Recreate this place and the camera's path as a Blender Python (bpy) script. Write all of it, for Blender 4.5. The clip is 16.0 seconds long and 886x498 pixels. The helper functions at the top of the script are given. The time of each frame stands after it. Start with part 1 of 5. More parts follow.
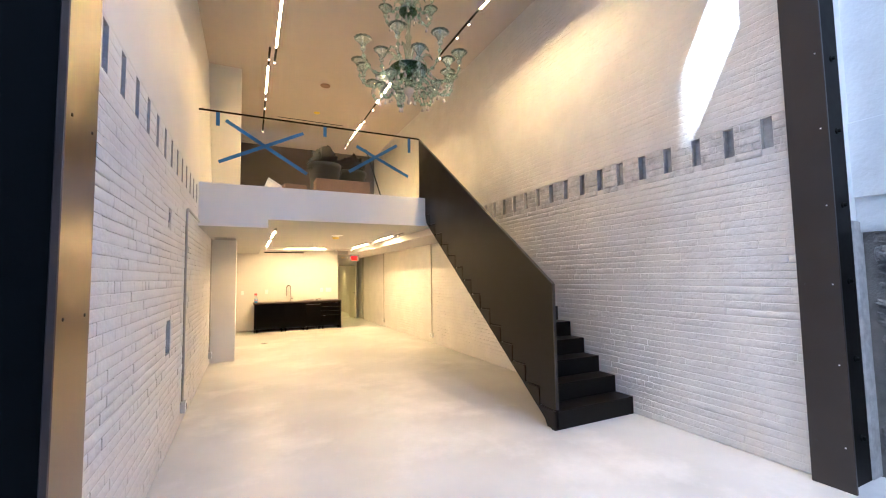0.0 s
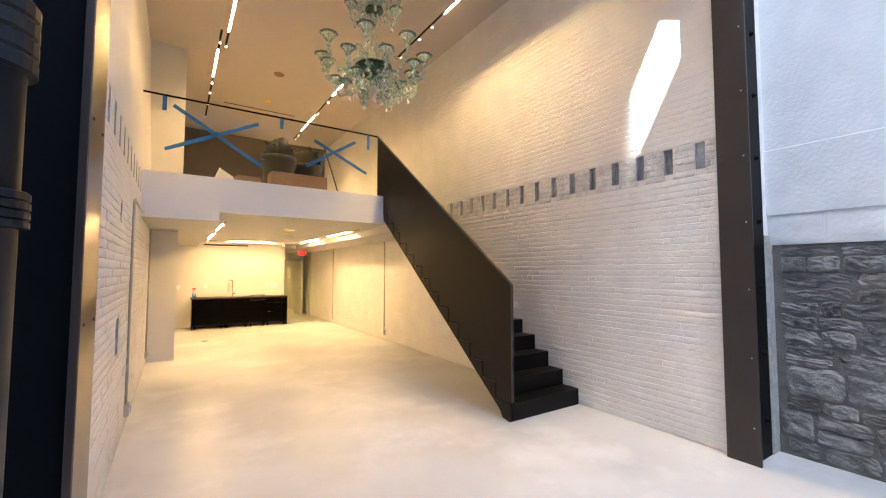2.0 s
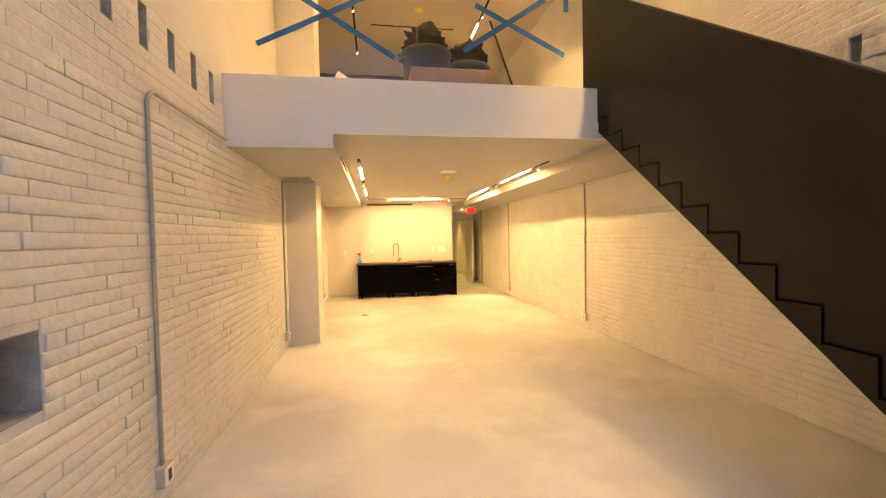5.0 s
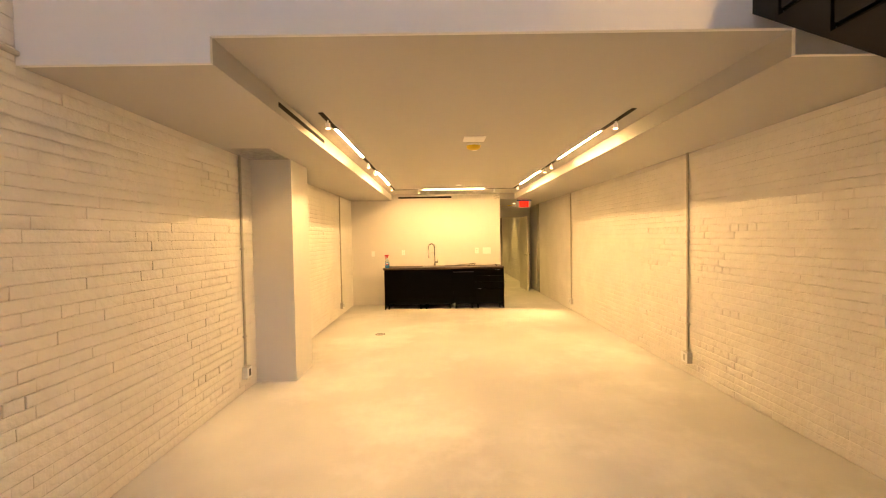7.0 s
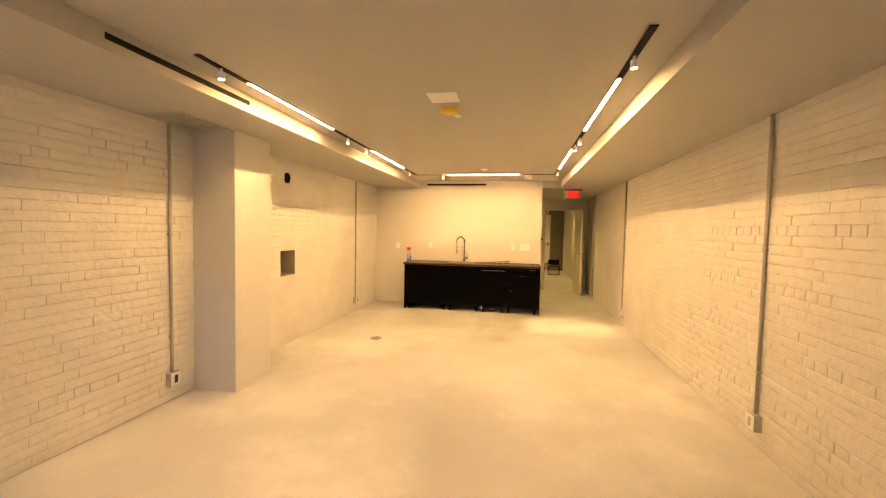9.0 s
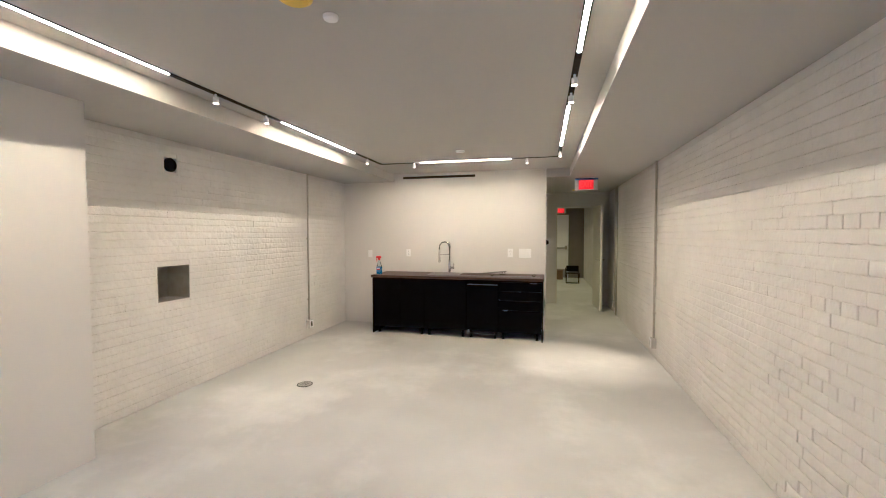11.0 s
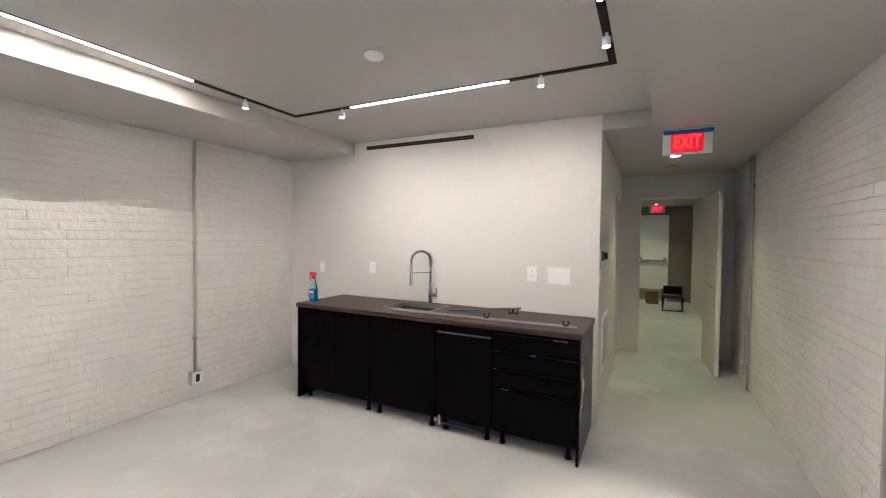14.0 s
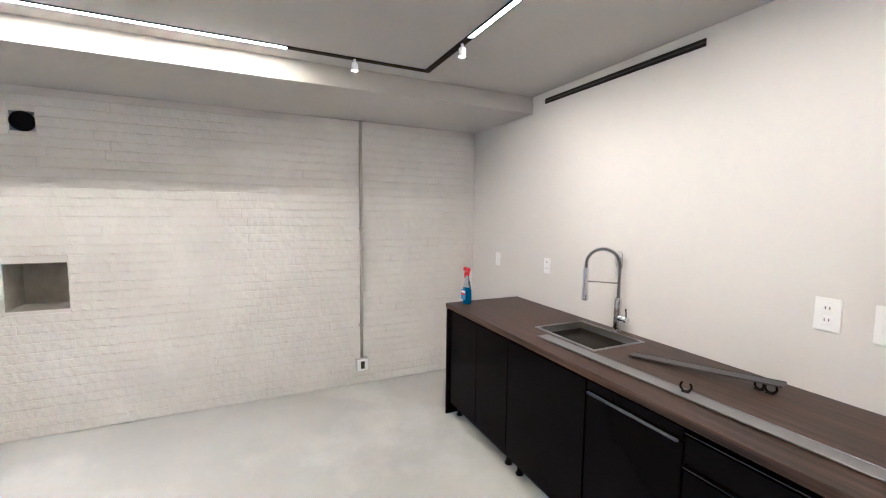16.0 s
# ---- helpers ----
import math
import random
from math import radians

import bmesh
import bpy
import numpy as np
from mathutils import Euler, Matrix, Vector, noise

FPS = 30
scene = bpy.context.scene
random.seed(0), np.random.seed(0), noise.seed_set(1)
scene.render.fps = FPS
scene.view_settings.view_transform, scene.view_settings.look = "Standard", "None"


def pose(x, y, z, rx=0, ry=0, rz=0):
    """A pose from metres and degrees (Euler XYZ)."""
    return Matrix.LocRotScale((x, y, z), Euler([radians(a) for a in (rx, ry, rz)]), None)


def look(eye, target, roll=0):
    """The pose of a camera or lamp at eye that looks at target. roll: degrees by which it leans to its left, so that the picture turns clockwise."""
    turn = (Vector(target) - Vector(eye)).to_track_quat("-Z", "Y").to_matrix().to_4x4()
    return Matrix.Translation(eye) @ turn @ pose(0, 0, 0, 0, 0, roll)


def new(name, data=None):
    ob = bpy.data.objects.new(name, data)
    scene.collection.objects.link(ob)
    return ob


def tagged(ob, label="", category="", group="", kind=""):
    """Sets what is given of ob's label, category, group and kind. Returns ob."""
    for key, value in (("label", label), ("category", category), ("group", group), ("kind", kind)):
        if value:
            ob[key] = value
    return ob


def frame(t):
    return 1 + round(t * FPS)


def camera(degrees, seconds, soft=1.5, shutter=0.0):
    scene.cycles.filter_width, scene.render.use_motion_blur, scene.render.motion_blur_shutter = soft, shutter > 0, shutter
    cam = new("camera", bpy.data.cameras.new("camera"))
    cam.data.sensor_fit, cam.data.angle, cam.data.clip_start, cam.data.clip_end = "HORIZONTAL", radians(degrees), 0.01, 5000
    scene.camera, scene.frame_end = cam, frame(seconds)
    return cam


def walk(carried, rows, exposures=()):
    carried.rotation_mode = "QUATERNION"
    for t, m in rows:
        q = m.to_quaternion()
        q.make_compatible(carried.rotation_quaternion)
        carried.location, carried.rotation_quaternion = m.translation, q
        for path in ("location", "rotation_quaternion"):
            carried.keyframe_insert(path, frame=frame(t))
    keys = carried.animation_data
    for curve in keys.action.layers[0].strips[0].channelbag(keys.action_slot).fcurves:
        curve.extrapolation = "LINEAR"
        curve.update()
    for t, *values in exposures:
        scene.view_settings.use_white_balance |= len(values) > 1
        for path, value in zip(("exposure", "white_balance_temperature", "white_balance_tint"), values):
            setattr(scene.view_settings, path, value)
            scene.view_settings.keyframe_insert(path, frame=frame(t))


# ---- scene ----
cam = camera(94.8, 16.0, soft=1.1)
PATH = [
    (0, (0.011, -0.597, 1.627), (0.867, 1.205, 1.76), -0.9),
    (0.5, (-0.204, -0.647, 1.668), (0.851, 1.046, 1.811), -0.7),
    (1, (-0.253, -0.696, 1.695), (0.894, 0.935, 1.856), -0.5),
    (1.5, (-0.277, -0.707, 1.694), (0.882, 0.915, 1.85), -0.2),
    (2, (-0.253, -0.613, 1.673), (0.84, 1.058, 1.784), 0.1),
    (2.5, (-0.115, -0.343, 1.646), (0.832, 1.418, 1.691), 0.4),
    (3, (0.076, 0.097, 1.629), (0.848, 1.942, 1.608), 0.4),
    (3.5, (0.207, 0.645, 1.607), (0.826, 2.545, 1.53), 0.1),
    (4, (0.342, 1.205, 1.589), (0.825, 3.145, 1.508), -0.4),
    (6.5, (1.142, 3.809, 1.566), (1.278, 5.804, 1.519), -1.3),
    (7, (1.357, 4.207, 1.551), (1.373, 6.206, 1.494), -1.0),
    (7.5, (1.583, 4.54, 1.564), (1.477, 6.536, 1.508), -0.4),
    (8, (1.898, 4.769, 1.565), (1.676, 6.755, 1.499), 0.3),
    (8.5, (2.121, 4.995, 1.556), (1.828, 6.972, 1.481), 0.8),
    (9, (2.307, 5.327, 1.559), (1.948, 7.292, 1.462), 1.1),
    (11.5, (2.778, 7.596, 1.536), (2.282, 9.532, 1.466), -0.4),
    (12, (2.818, 8.078, 1.542), (2.304, 10.01, 1.471), -0.6),
    (12.5, (2.927, 8.586, 1.568), (2.375, 10.508, 1.495), -0.5),
    (13, (3.013, 9.148, 1.546), (2.389, 11.047, 1.483), -0.2),
    (13.5, (3.068, 9.654, 1.509), (2.333, 11.514, 1.47), 0.1),
    (14, (3.127, 10.153, 1.534), (2.225, 11.937, 1.482), 0.7),
    (14.5, (3.116, 10.618, 1.579), (2.018, 12.288, 1.504), 1.1),
    (15, (3.118, 11.024, 1.592), (1.813, 12.535, 1.471), 1.3),
    (15.5, (3.089, 11.325, 1.58), (1.536, 12.578, 1.437), 1.1),
    (16, (3.014, 11.606, 1.62), (1.21, 12.451, 1.441), 0.7),
]
EXPOSURES = [
    (0.0, 3.34, 4850, 6), (0.6, 3.32, 5450, 6), (2.5, 3.26, 5400, 6), (4.0, 3.18, 6000, 7), (6.5, 3.08, 6550, 9), (7.2, 2.98, 6380, 10), (8.2, 2.78, 6250, 11), (9.2, 2.74, 6200, 11), (10.3, 2.66, 4900, 10),
    (11.3, 2.32, 3600, 10), (13.0, 2.32, 3570, 10), (16.0, 2.58, 3500, 11),
]
walk(cam, [(t, look(eye, target, roll)) for t, eye, target, roll in PATH], EXPOSURES)

# ---- world, sun and sky ----
SUN_WAY = Vector((1.0, 1.0, -1.9)).normalized()
world = bpy.data.worlds.new("sky")
scene.world = world
world.use_nodes = True
wn = world.node_tree.nodes
sky = wn.new("ShaderNodeTexSky")
sky.sky_type = 'NISHITA'
sky.sun_disc = False
sky.dust_density = 2.5
sky.ozone_density = 0.5
sky.sun_elevation = math.asin(-SUN_WAY.z)
sky.sun_rotation = math.atan2(-SUN_WAY.x, -SUN_WAY.y)
wn["Background"].inputs["Strength"].default_value = 0.096
world.node_tree.links.new(sky.outputs["Color"], wn["Background"].inputs["Color"])

sun = new("sun", bpy.data.lights.new("sun", 'SUN'))
sun.data.energy = 3.2
sun.data.angle = radians(0.5)
sun.data.color = (1.0, 0.95, 0.88)
sun.matrix_basis = look((0, 0, 12), Vector((0, 0, 12)) + SUN_WAY)

LAMP = (1.0, 0.565, 0.20)       # warm white LED
LAMP_POWER = 60.0

# ---- materials ----


def links(m):
    return m.node_tree.nodes, m.node_tree.links


def material(name, colour, rough=0.6, metal=0.0, vary=0.08, scale=3.0, fine=60.0, bump=0.15, depth=0.004,
             random=0.0, spec=0.5, rough_vary=0.1, stretch=(1, 1, 1), second=None, amount=0.0, second_scale=1.2):
    """A surface with variation at two scales, a fine relief and, if asked, patches of a second colour."""
    m = bpy.data.materials.new(name)
    m.use_nodes = True
    n, l = links(m)
    b = n["Principled BSDF"]
    b.inputs["Metallic"].default_value = metal
    b.inputs["Specular IOR Level"].default_value = spec
    co = n.new("ShaderNodeTexCoord")
    mp = n.new("ShaderNodeMapping")
    mp.inputs["Scale"].default_value = stretch
    l.new(co.outputs["Object"], mp.inputs["Vector"])
    big = n.new("ShaderNodeTexNoise")
    big.inputs["Scale"].default_value = scale
    big.inputs["Detail"].default_value = 5
    small = n.new("ShaderNodeTexNoise")
    small.inputs["Scale"].default_value = fine
    small.inputs["Detail"].default_value = 4
    l.new(mp.outputs[0], big.inputs["Vector"])
    l.new(mp.outputs[0], small.inputs["Vector"])
    mix = n.new("ShaderNodeMix")
    mix.data_type = 'RGBA'
    lo = [c * (1 - vary) for c in colour]
    hi = [min(1, c * (1 + vary)) for c in colour]
    mix.inputs[6].default_value = (*lo, 1)
    mix.inputs[7].default_value = (*hi, 1)
    ramp = n.new("ShaderNodeMapRange")
    ramp.inputs["From Min"].default_value = 0.3
    ramp.inputs["From Max"].default_value = 0.7
    l.new(big.outputs["Fac"], ramp.inputs["Value"])
    l.new(ramp.outputs[0], mix.inputs[0])
    out = mix.outputs[2]
    if second:
        patch = n.new("ShaderNodeTexNoise")
        patch.inputs["Scale"].default_value = second_scale
        patch.inputs["Detail"].default_value = 8
        patch.inputs["Roughness"].default_value = 0.65
        l.new(mp.outputs[0], patch.inputs["Vector"])
        pr = n.new("ShaderNodeMapRange")
        pr.inputs["From Min"].default_value = 0.5
        pr.inputs["From Max"].default_value = 0.66
        pr.inputs["To Max"].default_value = amount
        l.new(patch.outputs["Fac"], pr.inputs["Value"])
        mix2 = n.new("ShaderNodeMix")
        mix2.data_type = 'RGBA'
        l.new(pr.outputs[0], mix2.inputs[0])
        l.new(out, mix2.inputs[6])
        mix2.inputs[7].default_value = (*second, 1)
        out = mix2.outputs[2]
    if random:
        info = n.new("ShaderNodeObjectInfo")
        hsv = n.new("ShaderNodeHueSaturation")
        rr = n.new("ShaderNodeMapRange")
        rr.inputs["To Min"].default_value = 1 - random
        rr.inputs["To Max"].default_value = 1 + random
        l.new(info.outputs["Random"], rr.inputs["Value"])
        l.new(rr.outputs[0], hsv.inputs["Value"])
        l.new(out, hsv.inputs["Color"])
        out = hsv.outputs["Color"]
    l.new(out, b.inputs["Base Color"])
    rv = n.new("ShaderNodeMapRange")
    rv.inputs["To Min"].default_value = max(0.02, rough - rough_vary)
    rv.inputs["To Max"].default_value = min(1, rough + rough_vary)
    l.new(big.outputs["Fac"], rv.inputs["Value"])
    l.new(rv.outputs[0], b.inputs["Roughness"])
    if bump:
        bp = n.new("ShaderNodeBump")
        bp.inputs["Strength"].default_value = bump
        bp.inputs["Distance"].default_value = depth
        l.new(small.outputs["Fac"], bp.inputs["Height"])
        l.new(bp.outputs[0], b.inputs["Normal"])
    return m


def glow(name, colour, strength):
    m = bpy.data.materials.new(name)
    m.use_nodes = True
    b = m.node_tree.nodes["Principled BSDF"]
    b.inputs["Base Color"].default_value = (*colour, 1)
    b.inputs["Emission Color"].default_value = (*colour, 1)
    b.inputs["Emission Strength"].default_value = strength
    return m


def glass(name, colour, rough=0.0, ior=1.45, clear=1.0):
    m = bpy.data.materials.new(name)
    m.use_nodes = True
    b = m.node_tree.nodes["Principled BSDF"]
    b.inputs["Base Color"].default_value = (*colour, 1)
    b.inputs["Transmission Weight"].default_value = clear
    b.inputs["Roughness"].default_value = rough
    b.inputs["IOR"].default_value = ior
    return m


WHITE_BRICK = material("painted_brick", (0.74, 0.72, 0.69), 0.55, vary=0.05, scale=2.5, fine=24, bump=0.7, depth=0.013, random=0.0, spec=0.2,
                       second=(0.64, 0.615, 0.58), amount=0.2, second_scale=9)
ROUGH_BRICK = material("rough_painted_brick", (0.67, 0.65, 0.62), 0.7, spec=0.15, vary=0.15, scale=9, fine=35, bump=0.8, depth=0.012, random=0.05,
                       second=(0.42, 0.40, 0.38), amount=0.5, second_scale=12)
MORTAR = material("painted_mortar", (0.71, 0.69, 0.66), 0.7, spec=0.15, vary=0.05, scale=4, fine=70, bump=0.4, depth=0.005)
PLASTER = material("white_plaster", (0.74, 0.72, 0.69), 0.6, spec=0.2, vary=0.025, scale=1.6, fine=90, bump=0.08, depth=0.002)
PAINT = material("painted_drywall", (0.70, 0.685, 0.66), 0.55, spec=0.25, vary=0.012, scale=1.2, fine=200, bump=0.05, depth=0.001)
# PAINT with a lifted base that stands in for daylight on the mezzanine front
LIT_FRONT_PAINT = material("daylit_white_paint", (0.86, 0.85, 0.83), 0.5, spec=0.3, vary=0.012, scale=1.2, fine=200, bump=0.05, depth=0.001)
DOOR_PAINT = material("cream_door_paint", (0.70, 0.68, 0.60), 0.4, vary=0.02, scale=2, fine=120, bump=0.05, depth=0.001)
# white ceiling paint, base greyed to stand in for the weak bounce light
SHADED_CEILING = material("shade_greyed_ceiling_paint", (0.46, 0.45, 0.43), 0.6, vary=0.012, scale=0.8, fine=150, bump=0.05, depth=0.001)
CONCRETE = material("polished_concrete", (0.53, 0.53, 0.52), 0.40, vary=0.13, scale=0.9, fine=25, bump=0.03, depth=0.002,
                    second=(0.75, 0.745, 0.735), amount=0.6, second_scale=0.75, rough_vary=0.12, spec=0.4)
CEMENT = material("grey_cement", (0.40, 0.40, 0.395), 0.95, spec=0.05, vary=0.18, scale=14, fine=90, bump=0.6, depth=0.008)
# olive-grey niche inside, its base also lowered for the shadow in the recess
NICHE = material("shaded_olive_niche", (0.34, 0.32, 0.275), 0.95, spec=0.05, vary=0.15, scale=9, fine=60, bump=0.5, depth=0.006)
TREAD_STEEL = material("black_waxed_tread", (0.005, 0.0045, 0.004), 0.4, metal=0.0, spec=0.15, vary=0.3, scale=3, fine=40, bump=0.04, depth=0.001, rough_vary=0.12)
BLACK_STEEL = material("blackened_steel", (0.012, 0.0095, 0.0072), 0.42, metal=0.3, spec=0.3, vary=0.25, scale=2.5, fine=30, bump=0.03, depth=0.001, rough_vary=0.14)
BROWN_STEEL = material("brown_painted_steel", (0.045, 0.038, 0.034), 0.38, metal=0.3, vary=0.12, scale=2, fine=80, bump=0.04, depth=0.001)
BRUSHED = material("bronze_steel_edge", (0.16, 0.12, 0.10), 0.3, metal=0.9, vary=0.15, scale=2, fine=60, bump=0.05, depth=0.001, stretch=(1, 1, 0.3))
BLACK = material("matt_black", (0.004, 0.004, 0.004), 0.55, spec=0.1, vary=0.2, scale=8, fine=90, bump=0.03, depth=0.001)
PIPE_BLACK = material("black_plastic_pipe", (0.009, 0.0095, 0.011), 0.4, spec=0.25, vary=0.2, scale=6, fine=50, bump=0.05, depth=0.002)
CONDUIT = material("painted_conduit", (0.46, 0.44, 0.40), 0.4, vary=0.05, scale=6, fine=60, bump=0.08, depth=0.001)
BOX_STEEL = material("painted_steel_box", (0.52, 0.51, 0.49), 0.4, metal=0.2, vary=0.06, scale=12, fine=80, bump=0.06, depth=0.001)
DEVICE = material("white_plastic", (0.88, 0.88, 0.88), 0.35, vary=0.01, scale=5, fine=100, bump=0.0)
DARK = material("dark_plastic", (0.02, 0.02, 0.022), 0.4, vary=0.1, scale=8, fine=60, bump=0.0)
CABINET = material("black_cabinet_front", (0.0022, 0.0021, 0.0021), 0.2, vary=0.2, scale=5, fine=160, bump=0.01, depth=0.0004, spec=0.04, rough_vary=0.05)
GRIP = material("satin_black_grip", (0.012, 0.012, 0.012), 0.25, spec=0.5, vary=0.2, scale=6, fine=90, bump=0.0)
WALNUT = material("walnut_worktop", (0.047, 0.027, 0.019), 0.42, spec=0.3, vary=0.85, scale=7, fine=70, bump=0.1, depth=0.0008, stretch=(0.35, 9, 9))
STEEL = material("stainless_steel", (0.42, 0.41, 0.39), 0.42, metal=1.0, vary=0.1, scale=4, fine=90, bump=0.03, depth=0.0005, stretch=(1, 6, 6))
CHROME = material("chrome", (0.72, 0.72, 0.72), 0.08, metal=1.0, vary=0.03, scale=5, fine=60, bump=0.0, rough_vary=0.04)
ALUMINIUM = material("aluminium_strip", (0.30, 0.30, 0.31), 0.45, metal=0.9, vary=0.06, scale=4, fine=80, bump=0.03, depth=0.0005, stretch=(0.3, 6, 6))
GREY_STRIP = material("grey_metal_plate", (0.085, 0.085, 0.085), 0.4, metal=0.7, vary=0.1, scale=4, fine=80, bump=0.03, depth=0.0005)
TAPE = material("blue_tape", (0.02, 0.13, 0.42), 0.6, vary=0.12, scale=12, fine=120, bump=0.15, depth=0.001)
CARDBOARD = material("cardboard", (0.27, 0.175, 0.115), 0.8, vary=0.08, scale=6, fine=80, bump=0.1, depth=0.001)
PAPER = material("white_paper", (0.7, 0.68, 0.64), 0.7, vary=0.06, scale=6, fine=60, bump=0.1, depth=0.002)
BIN = material("grey_bin_plastic", (0.035, 0.037, 0.037), 0.5, vary=0.12, scale=6, fine=60, bump=0.08, depth=0.001)
BAG = material("black_bin_bag", (0.012, 0.012, 0.014), 0.22, vary=0.2, scale=6, fine=25, bump=0.5, depth=0.01)
STONE = material("grey_rubble_stone", (0.19, 0.185, 0.175), 0.85, vary=0.45, scale=7, fine=38, bump=0.9, depth=0.02, random=0.35,
                 second=(0.30, 0.28, 0.26), amount=0.6, second_scale=9)
RED_STONE = material("reddish_stone", (0.22, 0.13, 0.11), 0.85, vary=0.35, scale=8, fine=28, bump=0.9, depth=0.02)
STONE_JOINT = material("stone_mortar", (0.16, 0.155, 0.145), 0.95, vary=0.25, scale=8, fine=60, bump=0.8, depth=0.012)
OUT_PAINT = material("white_painted_masonry", (0.75, 0.76, 0.76), 0.7, vary=0.05, scale=3, fine=30, bump=0.5, depth=0.01,
                     second=(0.68, 0.68, 0.68), amount=0.4, second_scale=4)
# base kept dark so the unseen street walls bounce little daylight
FACADE = material("low_bounce_facade", (0.10, 0.085, 0.07), 0.8, vary=0.1, scale=1.5, fine=12, bump=0.2, depth=0.01)
ASPHALT = material("asphalt", (0.06, 0.06, 0.06), 0.9, vary=0.2, scale=1, fine=40, bump=0.4, depth=0.006)
YELLOW = material("yellow_dust_cap", (0.75, 0.55, 0.02), 0.4, vary=0.05, scale=6, fine=60, bump=0.0)
GRILLE_DARK = material("slot_shadow", (0.006, 0.006, 0.006), 0.8, vary=0.1, scale=9, fine=50, bump=0.0)
LIQUID = material("blue_cleaner", (0.02, 0.22, 0.62), 0.15, vary=0.08, scale=9, fine=50, bump=0.0)
LABEL = material("blue_label", (0.10, 0.30, 0.70), 0.4, vary=0.1, scale=9, fine=50, bump=0.0)
RED = material("red_plastic", (0.62, 0.02, 0.03), 0.35, vary=0.06, scale=9, fine=50, bump=0.0)
GLASS = glass("clear_glass", (0.97, 0.985, 0.98), 0.0, 1.16)
GREEN_GLASS = glass("pale_green_blown_glass", (0.80, 0.96, 0.88), 0.04, 1.5, 0.88)
DEEP_GLASS = glass("deep_green_blown_glass", (0.13, 0.30, 0.14), 0.05, 1.5, 0.8)
PINK_GLASS = glass("clear_pinkish_glass_drop", (0.95, 0.88, 0.84), 0.05, 1.5, 0.6)
ACRYLIC = material("frosted_acrylic", (0.75, 0.76, 0.76), 0.25, vary=0.02, scale=5, fine=60, bump=0.0)
LED = glow("led_diffuser", LAMP, LAMP_POWER)
HIGH_LED = glow("high_led_diffuser", LAMP, 170.0)
DIM_LED = glow("dimmed_led_diffuser", LAMP, 92.0)
SPOT_LED = glow("spot_lens", LAMP, 20.0)
DOWNLIGHT = glow("downlight_lens", (1.0, 0.62, 0.25), 9.0)
SIGN_RED = glow("sign_red", (0.8, 0.0, 0.0), 0.10)
SIGN_LETTER = glow("sign_letter", (1.0, 0.03, 0.01), 0.26)

# ---- building helpers ----
BASE = {}


def thing(name, base, label, category, group="", kind=""):
    ob = tagged(new(name), label, category, group, kind)
    ob.location = base
    BASE[ob.name] = Vector(base)
    return ob


def mesh_object(name, bm, mat, smooth=False):
    me = bpy.data.meshes.new(name)
    bm.normal_update()
    bm.to_mesh(me)
    bm.free()
    me.materials.append(mat)
    if smooth:
        for p in me.polygons:
            p.use_smooth = True
    return new(name, me)


def part(name, bm, mat, parent, label="", smooth=False):
    """One mesh, built in world coordinates, as a part of a thing or of a part."""
    base = BASE[parent.name]
    bmesh.ops.translate(bm, verts=bm.verts, vec=-base)
    ob = mesh_object(name, bm, mat, smooth)
    ob.parent = parent
    BASE[ob.name] = base
    return tagged(ob, label)


def setting(name, bm, mat, label, category, smooth=False):
    ob = tagged(mesh_object(name, bm, mat, smooth), label, category, kind="structure")
    BASE[ob.name] = Vector((0, 0, 0))
    return ob


def single(name, bm, mat, label, category, group="", smooth=False, base=None):
    if base is not None:
        bmesh.ops.translate(bm, verts=bm.verts, vec=-Vector(base))
    ob = tagged(mesh_object(name, bm, mat, smooth), label, category, group)
    if base is not None:
        ob.location = base
    BASE[ob.name] = Vector(base) if base is not None else Vector((0, 0, 0))
    return ob


def box(x0, x1, y0, y1, z0, z1, bevel=0.0, bm=None, m=None, seg=1):
    bm = bm or bmesh.new()
    made = bmesh.ops.create_cube(bm, size=1)["verts"]
    bmesh.ops.scale(bm, vec=(x1 - x0, y1 - y0, z1 - z0), verts=made)
    bmesh.ops.translate(bm, vec=((x0 + x1) / 2, (y0 + y1) / 2, (z0 + z1) / 2), verts=made)
    if m is not None:
        bmesh.ops.transform(bm, matrix=m, verts=made)
    if bevel:
        edges = {e for v in made for e in v.link_edges}
        bmesh.ops.bevel(bm, geom=list(edges), offset=bevel, segments=seg, affect='EDGES', profile=0.5)
    return bm


def boxes(rows, bevel=0.0):
    bm = bmesh.new()
    for r in rows:
        box(*r, bevel=bevel, bm=bm)
    return bm


def lathe(profile, seg=20, centre=(0, 0, 0), bm=None, flute=0.0, flutes=8, m=None):
    """A turned body: profile is rows of (radius, height)."""
    bm = bm or bmesh.new()
    rings = []
    for r, z in profile:
        ring = []
        for i in range(seg):
            a = 2 * math.pi * i / seg
            rr = r * (1 + flute * math.cos(a * flutes))
            v = Vector((rr * math.cos(a), rr * math.sin(a), z))
            v = (m @ v) if m is not None else v
            ring.append(bm.verts.new(v + Vector(centre)))
        rings.append(ring)
    for a, b in zip(rings, rings[1:]):
        for i in range(seg):
            j = (i + 1) % seg
            bm.faces.new((a[i], a[j], b[j], b[i]))
    if profile[0][0] > 1e-4:
        bm.faces.new(rings[0][::-1])
    if profile[-1][0] > 1e-4:
        bm.faces.new(rings[-1])
    return bm


